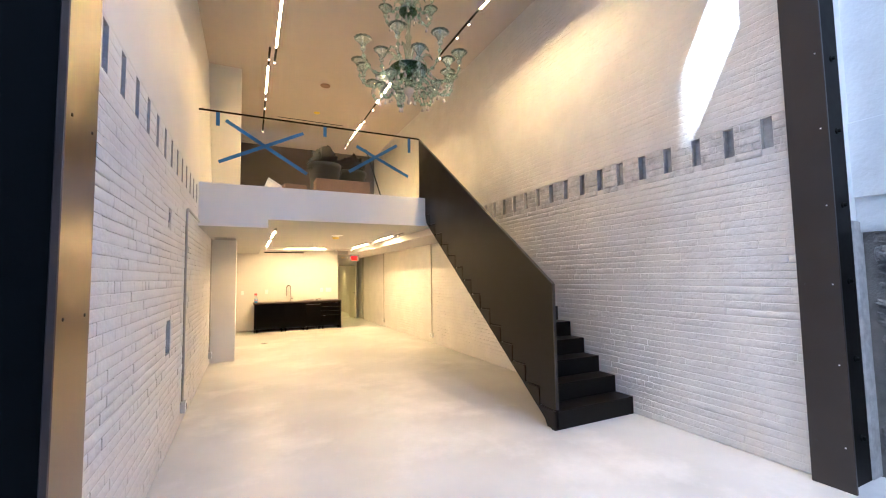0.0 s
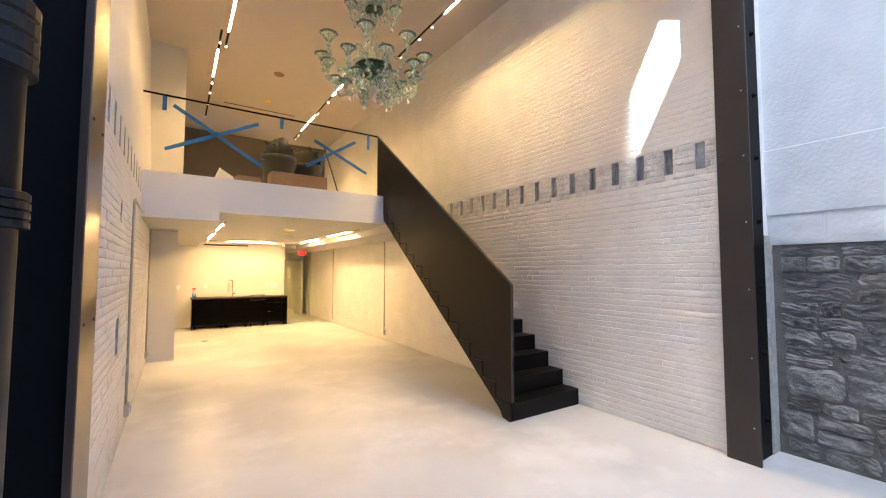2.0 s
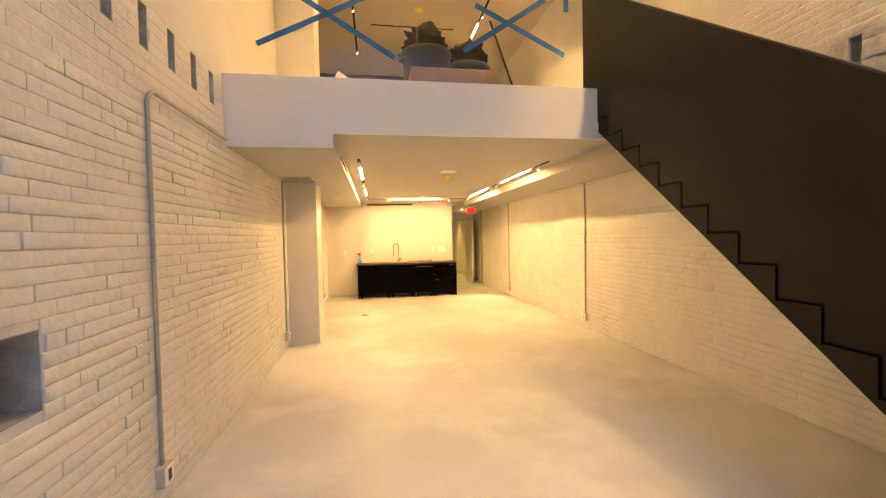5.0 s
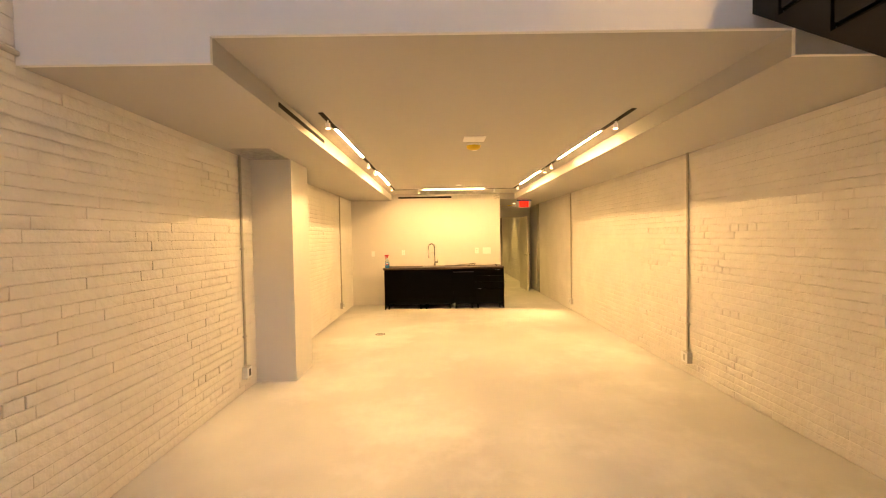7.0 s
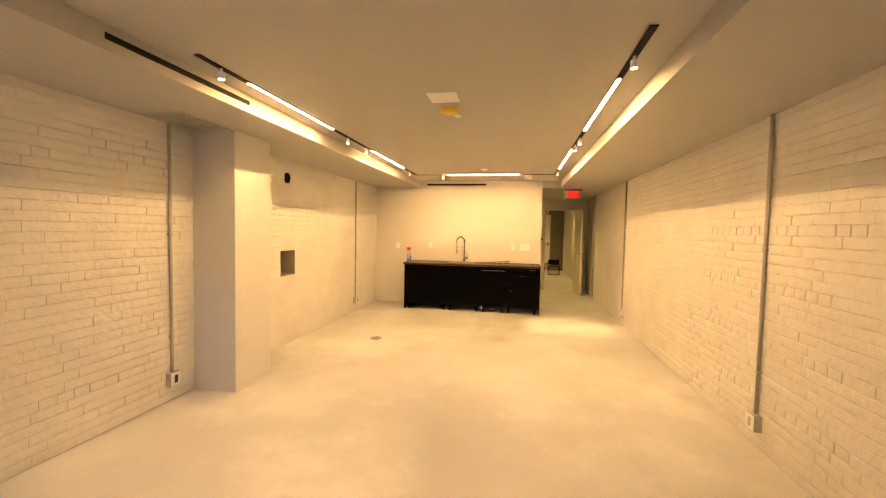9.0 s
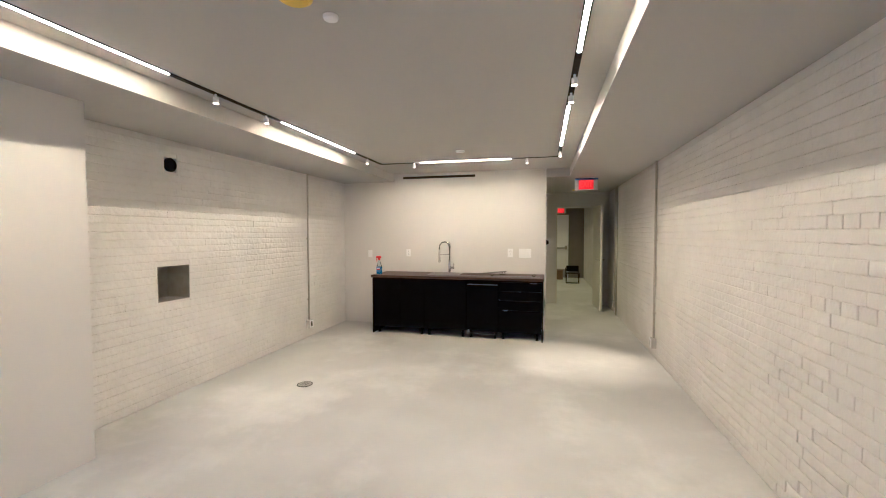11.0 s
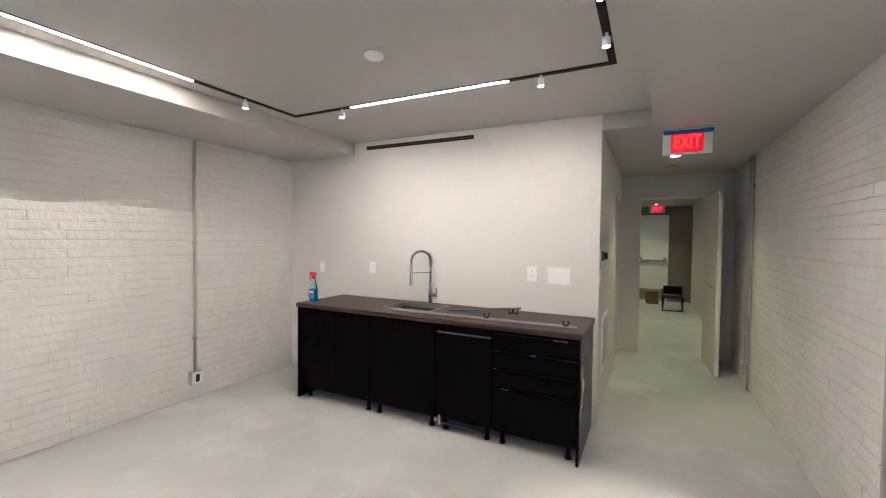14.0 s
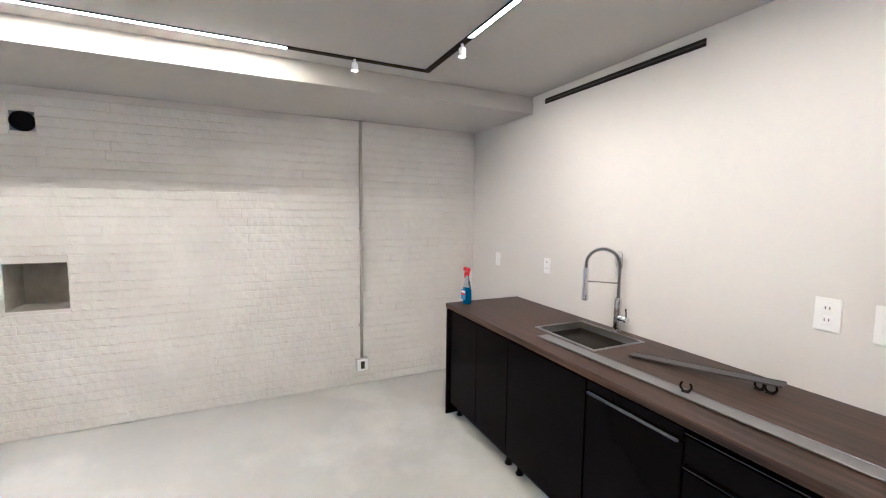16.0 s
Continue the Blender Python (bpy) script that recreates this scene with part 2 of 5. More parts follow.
def tube(points, radius, seg=8, bm=None, radii=None):
    """A round bar along points."""
    bm = bm or bmesh.new()
    pts = [Vector(p) for p in points]
    rings = []
    side = None
    for i, p in enumerate(pts):
        d = (pts[min(i + 1, len(pts) - 1)] - pts[max(i - 1, 0)]).normalized()
        if side is None:
            side = d.orthogonal().normalized()
        side = (side - d * side.dot(d)).normalized()
        up = d.cross(side)
        r = radii[i] if radii else radius
        rings.append([bm.verts.new(p + (side * math.cos(2 * math.pi * k / seg) + up * math.sin(2 * math.pi * k / seg)) * r) for k in range(seg)])
    for a, b in zip(rings, rings[1:]):
        for i in range(seg):
            j = (i + 1) % seg
            bm.faces.new((a[i], a[j], b[j], b[i]))
    bm.faces.new(rings[0][::-1])
    bm.faces.new(rings[-1])
    return bm


def arc(centre, radius, a0, a1, n, u, v):
    """Points of an arc in the plane of u and v, angles in degrees."""
    c, u, v = Vector(centre), Vector(u), Vector(v)
    return [c + u * radius * math.cos(radians(a0 + (a1 - a0) * i / n)) + v * radius * math.sin(radians(a0 + (a1 - a0) * i / n)) for i in range(n + 1)]


def prism(outline, x0, x1):
    """An outline of (y, z) pulled out along x."""
    bm = bmesh.new()
    a = [bm.verts.new((x0, y, z)) for y, z in outline]
    b = [bm.verts.new((x1, y, z)) for y, z in outline]
    n = len(outline)
    bm.faces.new(a)
    bm.faces.new(b[::-1])
    for i in range(n):
        j = (i + 1) % n
        bm.faces.new((a[i], b[i], b[j], a[j]))
    bmesh.ops.recalc_face_normals(bm, faces=bm.faces)
    return bm


def panel_with_holes(x0, x1, u0, u1, z0, z1, holes, along='y'):
    """A wall sheet with oblong holes (u0, u1, z0, z1); it runs along y between x0 and x1, or along x between those y."""
    us = sorted({u0, u1, *[h[0] for h in holes], *[h[1] for h in holes]})
    zs = sorted({z0, z1, *[h[2] for h in holes], *[h[3] for h in holes]})
    us = [u for u in us if u0 <= u <= u1]
    zs = [z for z in zs if z0 <= z <= z1]
    bm = bmesh.new()
    for c, d in zip(zs, zs[1:]):
        run = None
        for a, b in zip(us, us[1:]):
            open_here = any(h[0] <= a and b <= h[1] and h[2] <= c and d <= h[3] for h in holes)
            if not open_here:
                run = (run[0], b) if run else (a, b)
            if open_here or b == us[-1]:
                if run:
                    if along == 'y':
                        box(x0, x1, run[0], run[1], c, d, bm=bm)
                    else:
                        box(run[0], run[1], x0, x1, c, d, bm=bm)
                run = None
    return bm


# ---- the plan ----
LEFT, RIGHT = -0.68, 4.085          # faces of the long brick walls
FRONT, FASCIA, KITCHEN = 1.15, 6.22, 13.68
TRAY, SOFFIT, TOP = 2.55, 2.42, 6.03
MEZZ = 3.056
TRAY_L, TRAY_R = 0.26, 3.12
HALL, CROSS, FAR = 2.77, 16.4, 22.0
STEP_RUN, STEP_RISE, STEP_Y = 0.2475, 0.1945, 2.85

R_POCKETS = [(1.29 + 0.3135 * i, 1.38 + 0.3135 * i, 2.70, 2.97) for i in range(16)]
L_POCKETS = [(1.26 + 0.333 * i, 1.35 + 0.333 * i, 2.71, 2.97) for i in range(15)]
L_NICHES = [(3.90, 4.13, 0.93, 1.25), (10.08, 10.42, 0.91, 1.24)]

# floor and ground
setting("floor", box(-1.6, 5.2, -3.0, 23.0, -0.12, 0.0), CONCRETE, "pale polished concrete floor with cloudy trowel marks", "floor")
setting("ground", box(-600, 600, -600, 600, -0.6, -0.13), ASPHALT, "dark asphalt ground of the street outside", "ground")

# long walls: an outer body, and a face sheet pierced by pockets and niches
wall_left = setting("wall_left", panel_with_holes(LEFT - 0.45, LEFT - 0.13, FRONT - 0.3, KITCHEN, 0, SOFFIT + 0.7, L_NICHES), MORTAR, "white-painted brick party wall with recessed joist pockets", "wall")
part("wall_face", panel_with_holes(LEFT - 0.129, LEFT, FRONT - 0.3, KITCHEN, 0, 3.0, L_POCKETS + L_NICHES + [(3.87, 3.97, 2.12, 2.32), (10.175, 10.305, 2.125, 2.255)]), MORTAR, wall_left)
lean = bmesh.new()
prof = [(LEFT, 3.0), (-0.80, TOP + 0.1), (LEFT - 0.6, TOP + 0.1), (LEFT - 0.6, 3.0)]
a = [lean.verts.new((x, FRONT - 0.3, z)) for x, z in prof]
b = [lean.verts.new((x, KITCHEN + 0.1, z)) for x, z in prof]
lean.faces.new(a)
lean.faces.new(b[::-1])
for i in range(4):
    lean.faces.new((a[i], b[i], b[(i + 1) % 4], a[(i + 1) % 4]))
bmesh.ops.recalc_face_normals(lean, faces=lean.faces)
part("upper_wall", lean, PLASTER, wall_left, "smooth white plastered upper wall")

wall_right = setting("wall_right", box(RIGHT + 0.13, RIGHT + 0.45, 1.04, FAR, 0, TOP + 0.1), MORTAR, "white-painted brick party wall with a row of joist pockets", "wall")
part("wall_face", panel_with_holes(RIGHT, RIGHT + 0.129, 1.03, FAR, 0, TOP + 0.1, R_POCKETS), MORTAR, wall_right)

def lining(y0, y1, z0, z1, x, way, deep):
    """The bare inner faces of a recess."""
    xs = sorted((x - way * 0.003, x + way * deep))
    return boxes([(xs[0], xs[1], y0, y0 + 0.004, z0, z1), (xs[0], xs[1], y1 - 0.004, y1, z0, z1), (xs[0], xs[1], y0 + 0.004, y1 - 0.004, z0, z0 + 0.004), (xs[0], xs[1], y0 + 0.004, y1 - 0.004, z1 - 0.004, z1)])


for wall, rows, x, way in ((wall_left, L_POCKETS, LEFT, -1), (wall_right, R_POCKETS, RIGHT, 1)):
    for y0, y1, z0, z1 in rows:
        d = random.uniform(0.025, 0.06)
        xs = sorted((x + way * d, x + way * 0.125))
        part("joist_pocket", box(xs[0], xs[1], y0 + 0.001, y1 - 0.001, z0 + 0.001, z1 - 0.001), CEMENT, wall, "rough grey cement in a joist pocket")
        part("pocket_lining", lining(y0, y1, z0, z1, x, way, d), CEMENT, wall)
for y0, y1, z0, z1 in L_NICHES:
    part("niche_back", box(LEFT - 0.449, LEFT - (0.16 if y0 < 6 else 0.26), y0 + 0.001, y1 - 0.001, z0 + 0.001, z1 - 0.001), CEMENT if y0 < 6 else NICHE, wall_left)
    part("niche_lining", lining(y0, y1, z0, z1, LEFT, -1, 0.16 if y0 < 6 else 0.26), CEMENT if y0 < 6 else NICHE, wall_left)

# kitchen wall, hall walls and the rooms beyond
setting("wall_kitchen", box(LEFT - 0.1, HALL, KITCHEN, KITCHEN + 0.12, 0, SOFFIT + 0.5), PAINT, "smooth white painted kitchen wall", "wall")
side_hole = [(15.28, 16.16, 0, 2.06)]
setting("wall_hall", panel_with_holes(HALL - 0.14, HALL, KITCHEN + 0.12, CROSS, 0, SOFFIT + 0.2, side_hole), PAINT, "white painted side wall of the passage", "wall")
setting("wall_cross", panel_with_holes(CROSS, CROSS + 0.14, HALL - 0.14, RIGHT, 0, SOFFIT + 0.2, [(3.0, 3.80, 0, 2.11)], along='x'), PAINT, "white painted cross wall with a doorway", "wall")
setting("wall_passage", box(2.62, 2.76, CROSS + 0.14, FAR, 0, SOFFIT + 0.3), PAINT, "plain white wall of the far passage", "wall")
setting("wall_far", box(2.62, RIGHT + 0.4, FAR, FAR + 0.15, 0, SOFFIT + 0.6), material("brown_grey_end_wall", (0.20, 0.18, 0.16), 0.6), "dark grey-brown end wall of the passage", "wall")

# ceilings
setting("ceiling_tray", box(TRAY_L, TRAY_R, FASCIA + 0.02, KITCHEN, TRAY, TRAY + 0.1), SHADED_CEILING, "raised ceiling tray, white paint greyed to stand for shade", "ceiling")
setting("ceiling_soffit_left", box(LEFT - 0.1, TRAY_L, FASCIA + 0.02, KITCHEN, SOFFIT, TRAY + 0.1), SHADED_CEILING, "lowered ceiling border, white paint greyed to stand for shade", "ceiling")
setting("ceiling_soffit_right", box(TRAY_R, RIGHT, FASCIA + 0.02, KITCHEN, SOFFIT, TRAY + 0.1), SHADED_CEILING, "lowered ceiling border, white paint greyed to stand for shade", "ceiling")
setting("ceiling_hall", box(HALL - 0.14, RIGHT, KITCHEN, FAR, SOFFIT, TRAY + 0.1), SHADED_CEILING, "passage ceiling, white paint greyed to stand for shade", "ceiling")
setting("ceiling_main", box(LEFT - 0.6, RIGHT + 0.3, FRONT - 0.3, KITCHEN + 0.2, TOP, TOP + 0.15), material("upper_ceiling_paint", (0.52, 0.46, 0.41), 0.55, vary=0.02), "beige painted high ceiling", "ceiling")

# mezzanine floor and its front
setting("mezzanine_floor", boxes([(LEFT - 0.1, 2.90, FASCIA + 0.03, KITCHEN + 0.1, TRAY + 0.1, MEZZ), (2.90, RIGHT, 6.62, KITCHEN + 0.1, TRAY + 0.1, MEZZ)]), CONCRETE, "mezzanine floor slab", "floor")
setting("mezzanine_fascia", boxes([(LEFT, TRAY_L, FASCIA, FASCIA + 0.025, SOFFIT - 0.002, MEZZ + 0.004), (TRAY_L, 2.90, FASCIA, FASCIA + 0.025, TRAY - 0.002, MEZZ + 0.004),
                                   (2.90, TRAY_R, FASCIA, FASCIA + 0.025, TRAY - 0.002, 2.72), (TRAY_R, RIGHT, FASCIA, FASCIA + 0.025, SOFFIT - 0.002, 2.72)]), LIT_FRONT_PAINT, "smooth white painted front of the mezzanine, lightened for daylight", "fascia")
# dark brown base stands in for the unlit depth of the mezzanine
setting("wall_mezzanine_back", panel_with_holes(KITCHEN + 0.1, KITCHEN + 0.25, LEFT - 0.6, RIGHT + 0.3, MEZZ - 0.4, TOP + 0.1, [], along='x'), material("unlit_brown_wall", (0.12, 0.10, 0.085), 0.6), "plain wall at the back of the mezzanine, coloured dark for its gloom", "wall")

# chase that runs up through both floors
setting("column_left", boxes([(LEFT, -0.24, 8.655, 9.20, 0, SOFFIT), (LEFT - 0.15, -0.20, 8.655, 9.20, MEZZ, TOP)]), PAINT, "smooth white boxed-in column beside the brick wall", "column")

# street front: two steel columns, and an added unseen wall whose openings shape sunlight
facade = setting("sun_mask_wall", panel_with_holes(0.97, 1.03, LEFT - 0.5, RIGHT + 0.6, 4.7, TOP + 0.4, [(-0.40, 2.72, 4.78, 5.93), (2.86, 3.62, 4.78, 6.015)], along='x'), FACADE, "unseen wall added above the opening to shape the sunlight", "wall")
# unseen slanting bar, added to cut the top corner of the sun patch
part("sun_mask_bar", box(-0.065, 0.065, 0.98, 1.02, -0.75, 0.75, m=Matrix.Translation((3.56, 0, 5.50)) @ pose(0, 0, 0, 0, -22.3, 0)), BROWN_STEEL, facade, "unseen slanting bar added to cut the sun patch")
setting("wall_front_left", box(-1.3, -0.78, 0.86, 1.14, 0, 4.7), BLACK, "blackened steel cladding beside the opening", "wall")

# courtyard wall of rubble below and white paint above
court = setting("wall_courtyard", box(4.53, 4.9, -3.0, 0.95, 0, 1.93), STONE_JOINT, "rubble stone courtyard wall, painted white higher up", "wall")
part("painted_upper_wall", boxes([(4.50, 4.9, -3.0, 0.95, 2.84, 8.0), (4.475, 4.9, -3.0, 0.95, 2.21, 2.84)], 0.006), OUT_PAINT, court, "white painted masonry")
part("return_wall", box(4.40, 4.62, 0.945, 1.3, 2.02, 8.0, 0.008), OUT_PAINT, court, "white painted masonry edge")
part("return_base", box(4.385, 4.60, 0.925, 1.3, 0, 2.02, 0.01), CEMENT, court, "grey cement edge")
# unseen wall, added to close off the sky on the left
setting("closing_wall_left", box(-1.6, -1.3, -3.0, 1.14, 0, 8.0), OUT_PAINT, "unseen white wall added to close the courtyard on the left", "wall")
# unseen tall block, added to shade the courtyard and bound the sun patch
opposite = setting("sun_shading_block", boxes([(-24, -2.2, -12.0, -9.5, -0.13, 24.78), (-24, -7.60, -9.7, -9.5, 24.78, 29.0)]), FACADE, "unseen tall block with a stepped top, added to shade the sun", "building")
# unseen lower block, added to hide low sky from the deep room
setting("low_sky_block", box(-2.2, 30, -12.0, -9.5, -0.13, 9.0), FACADE, "unseen lower block, added to hide the low sky", "building")

# ---- steel front columns ----


def front_column(flange_x, web_x, label):
    lo, hi = sorted((flange_x, web_x))
    col = thing("steel_column", ((lo + hi) / 2, 1.0, 0), label, "column", "steel columns of the front")
    way = 1 if web_x > flange_x else -1
    xs = sorted((flange_x, flange_x + way * 0.022))
    part("flange", box(xs[0], xs[1], 0.885, 1.15, 0, 4.7, 0.003), BROWN_STEEL if way > 0 else BRUSHED, col)
    xs = sorted((flange_x + way * 0.022, web_x))
    part("web", box(xs[0], xs[1], 0.94, 0.965, 0, 4.7), BLACK, col, "black web plate")
    for i in range(8):
        z = 0.32 + 0.6 * i
        for y in (0.93, 1.10):
            part("screw", lathe([(0.0, 0.0), (0.006, 0.0), (0.005, 0.003), (0, 0.004)], 8, m=pose(0, 0, 0, 0, -90 * way, 0), centre=(flange_x, y, z)), DEVICE if y < 1 and way > 0 else DARK, col)
        part("bolt", lathe([(0.0, 0.03), (0.012, 0.03), (0.016, 0.026), (0.016, 0.012), (0.026, 0.01), (0.026, 0.0)], 6, m=pose(0, 0, 0, 90, 0, 0),
                           centre=(flange_x + way * 0.28, 0.94, z + 0.02)), BLACK, col)
    return col


front_column(3.985, 4.385, "dark brown steel column with bolted plates at the opening")
front_column(-0.47, -0.78, "blackened steel column with a bronze edge at the opening")

drain = thing("drain_pipe", (-0.57, 0.45, 0), "black plastic drain pipe with ribbed collars on the courtyard wall", "pipe")
part("pipe", lathe([(0.068, 0.0), (0.068, 6.0)], 24, (-0.57, 0.45, 0)), PIPE_BLACK, drain, smooth=True)
for z, h in ((2.04, 0.14), (1.75, 0.07), (0.35, 0.1)):
    ribs = [(0.07, z)]
    for k in range(4):
        ribs += [(0.083, z + h * (k + 0.1) / 4), (0.083, z + h * (k + 0.8) / 4), (0.079, z + h * (k + 0.95) / 4)]
    part("collar", lathe(ribs + [(0.07, z + h)], 24, (-0.57, 0.45, 0)), PIPE_BLACK, drain)
part("branch", tube([(-0.57, 0.45, 1.82), (-0.60, 0.40, 1.92), (-0.68, 0.33, 2.02), (-0.80, 0.26, 2.10)], 0.06, 14), PIPE_BLACK, drain, smooth=True)

# ---- stair ----
stair = thing("staircase", (3.48, 4.7, 0), "blackened folded-steel staircase with a solid plate balustrade", "staircase")
N = 15
body = []
for k in range(N):
    y = STEP_Y + STEP_RUN * k
    body += [(y, STEP_RISE * k), (y, STEP_RISE * (k + 1))]
y_end = STEP_Y + STEP_RUN * N
body.append((y_end, STEP_RISE * N))
under = [(y_end, STEP_RISE * N - 0.03), (STEP_Y + 0.05, 0.0)]
for k in range(N):
    y0, z0 = STEP_Y + STEP_RUN * k, STEP_RISE * k
    part("riser", box(2.945, 4.06, y0, y0 + 0.012, z0, z0 + STEP_RISE - 0.012), TREAD_STEEL, stair)
    part("tread", box(2.945, 4.06, y0 - 0.006, y0 + STEP_RUN + 0.012, z0 + STEP_RISE - 0.012, z0 + STEP_RISE, 0.002), TREAD_STEEL, stair)
part("inner_stringer", prism(body + under, 2.908, 2.930), BLACK_STEEL, stair)
# added black plate stands in for the shade inside the zigzag gap
part("gap_shade_plate", prism([(y - 0.03, z + 0.03) for y, z in body] + [(y_end - 0.03, STEP_RISE * N + 0.0), (STEP_Y + 0.015, 0.02)], 2.932, 2.938), BLACK, stair, "added black plate standing in for the shade in the gap")
part("wall_stringer", prism(body + under, 4.06, 4.07), BLACK_STEEL, stair)
part("underside", prism([(STEP_Y + 0.03, 0.0), (y_end, STEP_RISE * N - 0.02), (y_end, STEP_RISE * N - 0.01), (STEP_Y + 0.03, 0.012)], 2.955, 4.06), BLACK_STEEL, stair)
zig = [(2.82, STEP_RISE + 0.022)]
for k in range(1, N):
    y = STEP_Y + STEP_RUN * k
    zig += [(y - 0.02, STEP_RISE * k + 0.022), (y - 0.02, STEP_RISE * (k + 1) + 0.022)]
zig += [(6.52, STEP_RISE * N + 0.022), (6.52, 4.25), (2.82, 1.525)]
plate = part("balustrade_plate", prism(zig, 2.905, 2.93), BLACK_STEEL, stair)
cap = [(2.812, STEP_RISE + 0.03), (2.812, 1.53), (6.52, 4.262), (6.52, 4.25), (2.822, 1.525), (2.822, STEP_RISE + 0.03)]
part("edge_cap", prism(cap, 2.900, 2.936), BROWN_STEEL, stair, "lighter brown steel edge")
part("first_step_side", prism([(STEP_Y, 0), (STEP_Y, STEP_RISE), (3.1, STEP_RISE), (3.0, 0)], 2.931, 2.944), BLACK_STEEL, stair)

# ---- glass balustrade with tape ----
GY = 6.5
rail = thing("glass_balustrade", (1.1, GY, MEZZ), "clear glass balustrade with a thin black top rail", "balustrade")
for x0, x1 in ((-0.76, 1.085), (1.095, 2.90)):
    p = part("glass_pane", box(x0, x1, GY - 0.006, GY + 0.006, MEZZ + 0.005, 4.235, 0.001), GLASS, rail, "clear glass pane")
    p.visible_shadow = False
part("top_rail", box(-0.77, 2.90, GY - 0.012, GY + 0.012, 4.236, 4.262, 0.002), BLACK, rail, "thin black metal rail")


def tape_strip(x0, z0, x1, z1, w, label):
    d = Vector((x1 - x0, 0, z1 - z0)).normalized()
    s = Vector((-d.z, 0, d.x)) * w / 2
    y = GY - 0.0095
    bm = bmesh.new()
    n = 8
    rows = []
    for i in range(n + 1):
        c = Vector((x0, y, z0)).lerp(Vector((x1, y, z1)), i / n)
        k = 1 + random.uniform(-0.06, 0.06)
        rows.append([bm.verts.new(c - s * k), bm.verts.new(c + s * k)])
    for p, q in zip(rows, rows[1:]):
        bm.faces.new((p[0], p[1], q[1], q[0]))
    solid = bmesh.ops.extrude_face_region(bm, geom=bm.faces[:])["geom"]
    bmesh.ops.translate(bm, verts=[v for v in solid if isinstance(v, bmesh.types.BMVert)], vec=(0, 0.0015, 0))
    bmesh.ops.recalc_face_normals(bm, faces=bm.faces)
    return single("tape_strip", bm, TAPE, label, "tape", "blue tape on the glass", base=(x0, y, z0))


TAPES = [(-0.36, 4.12, 0.86, 3.38, "blue masking tape strip slanting across the glass"), (-0.45, 3.45, 0.80, 4.07, "blue masking tape strip slanting across the glass"),
         (1.70, 3.965, 2.675, 3.50, "blue masking tape strip slanting across the glass"), (1.57, 3.49, 2.46, 4.07, "blue masking tape strip slanting across the glass"),
         (-0.47, 4.24, -0.47, 4.02, "short blue masking tape tab at the rail"), (1.155, 4.24, 1.155, 4.06, "short blue masking tape tab at the rail"),
         (2.70, 4.24, 2.70, 3.96, "short blue masking tape tab at the rail")]
for x0, z0, x1, z1, label in TAPES:
    tape_strip(x0, z0, x1, z1, 0.055, label)

# ---- things on the mezzanine ----


def rubbish_bin(x, y):
    b = thing("rubbish_bin", (x, y, MEZZ), "round grey plastic rubbish bin stuffed with black bags", "bin", "bins on the mezzanine")
    part("tub", lathe([(0.22, 0.0), (0.23, 0.01), (0.285, 0.62), (0.30, 0.63), (0.31, 0.70), (0.30, 0.71), (0.285, 0.70), (0.27, 0.62), (0.2, 0.05), (0, 0.05)], 28, (x, y, MEZZ)), BIN, b, smooth=True)
    for a in (20, 200):
        c = Vector((x, y, MEZZ + 0.6)) + Vector((math.cos(radians(a)), math.sin(radians(a)), 0)) * 0.30
        part("handle", box(-0.03, 0.03, -0.07, 0.07, -0.02, 0.02, 0.008, m=Matrix.Translation(c) @ pose(0, 0, 0, 0, 0, a)), BIN, b)
    bag = bmesh.new()
    bmesh.ops.create_icosphere(bag, subdivisions=4, radius=1)
    for v in bag.verts:
        n = noise.noise(v.co * 2.1 + Vector((x * 7, 0, 0))) * 0.35 + noise.noise(v.co * 5 + Vector((0, x * 5, 0))) * 0.28 + noise.noise(v.co * 12 + Vector((x, 0, 3))) * 0.2
        r = 1 + n
        peak = 0.45 * max(0, 1 - (v.co.xy - Vector((0.15, -0.1))).length * 2.2) if v.co.z > 0 else 0
        v.co = Vector((v.co.x * r * 0.25, v.co.y * r * 0.25, (v.co.z * r + peak) * 0.22)) + Vector((x, y, MEZZ + 0.78))
    part("bin_bag", bag, BAG, b, "glossy black bin bag")
    return b


rubbish_bin(1.27, 7.25)
rubbish_bin(1.86, 7.62)


def carton(x0, x1, y0, y1, h, label, turn=0.0):
    c = Vector(((x0 + x1) / 2, (y0 + y1) / 2, MEZZ))
    b = thing("cardboard_box", c, label, "box", "boxes on the mezzanine")
    m = Matrix.Translation(c) @ pose(0, 0, 0, 0, 0, turn) @ Matrix.Translation(-c)
    part("carton", box(x0, x1, y0, y1, MEZZ, MEZZ + h, 0.006, m=m), CARDBOARD, b)
    part("flap", box(x0 + 0.004, x1 - 0.004, y0 + 0.004, c.y - 0.002, MEZZ + h + 0.001, MEZZ + h + 0.006, m=m), CARDBOARD, b)
    part("flap", box(x0 + 0.004, x1 - 0.004, c.y + 0.002, y1 - 0.004, MEZZ + h + 0.001, MEZZ + h + 0.006, m=m), CARDBOARD, b)


carton(1.03, 1.98, 6.62, 6.95, 0.30, "long brown cardboard box in front of the bins")
carton(0.50, 0.86, 6.62, 6.9, 0.16, "small open brown cardboard box", 8)
single("paper_sheet", box(-0.16, 0.16, -0.004, 0.004, -0.11, 0.11, m=Matrix.Translation((0.38, 6.75, MEZZ + 0.115)) @ pose(0, 0, 0, -25, 28, 15)), PAPER, "crumpled white card leaning beside a box", "paper", base=(0.38, 6.75, MEZZ))
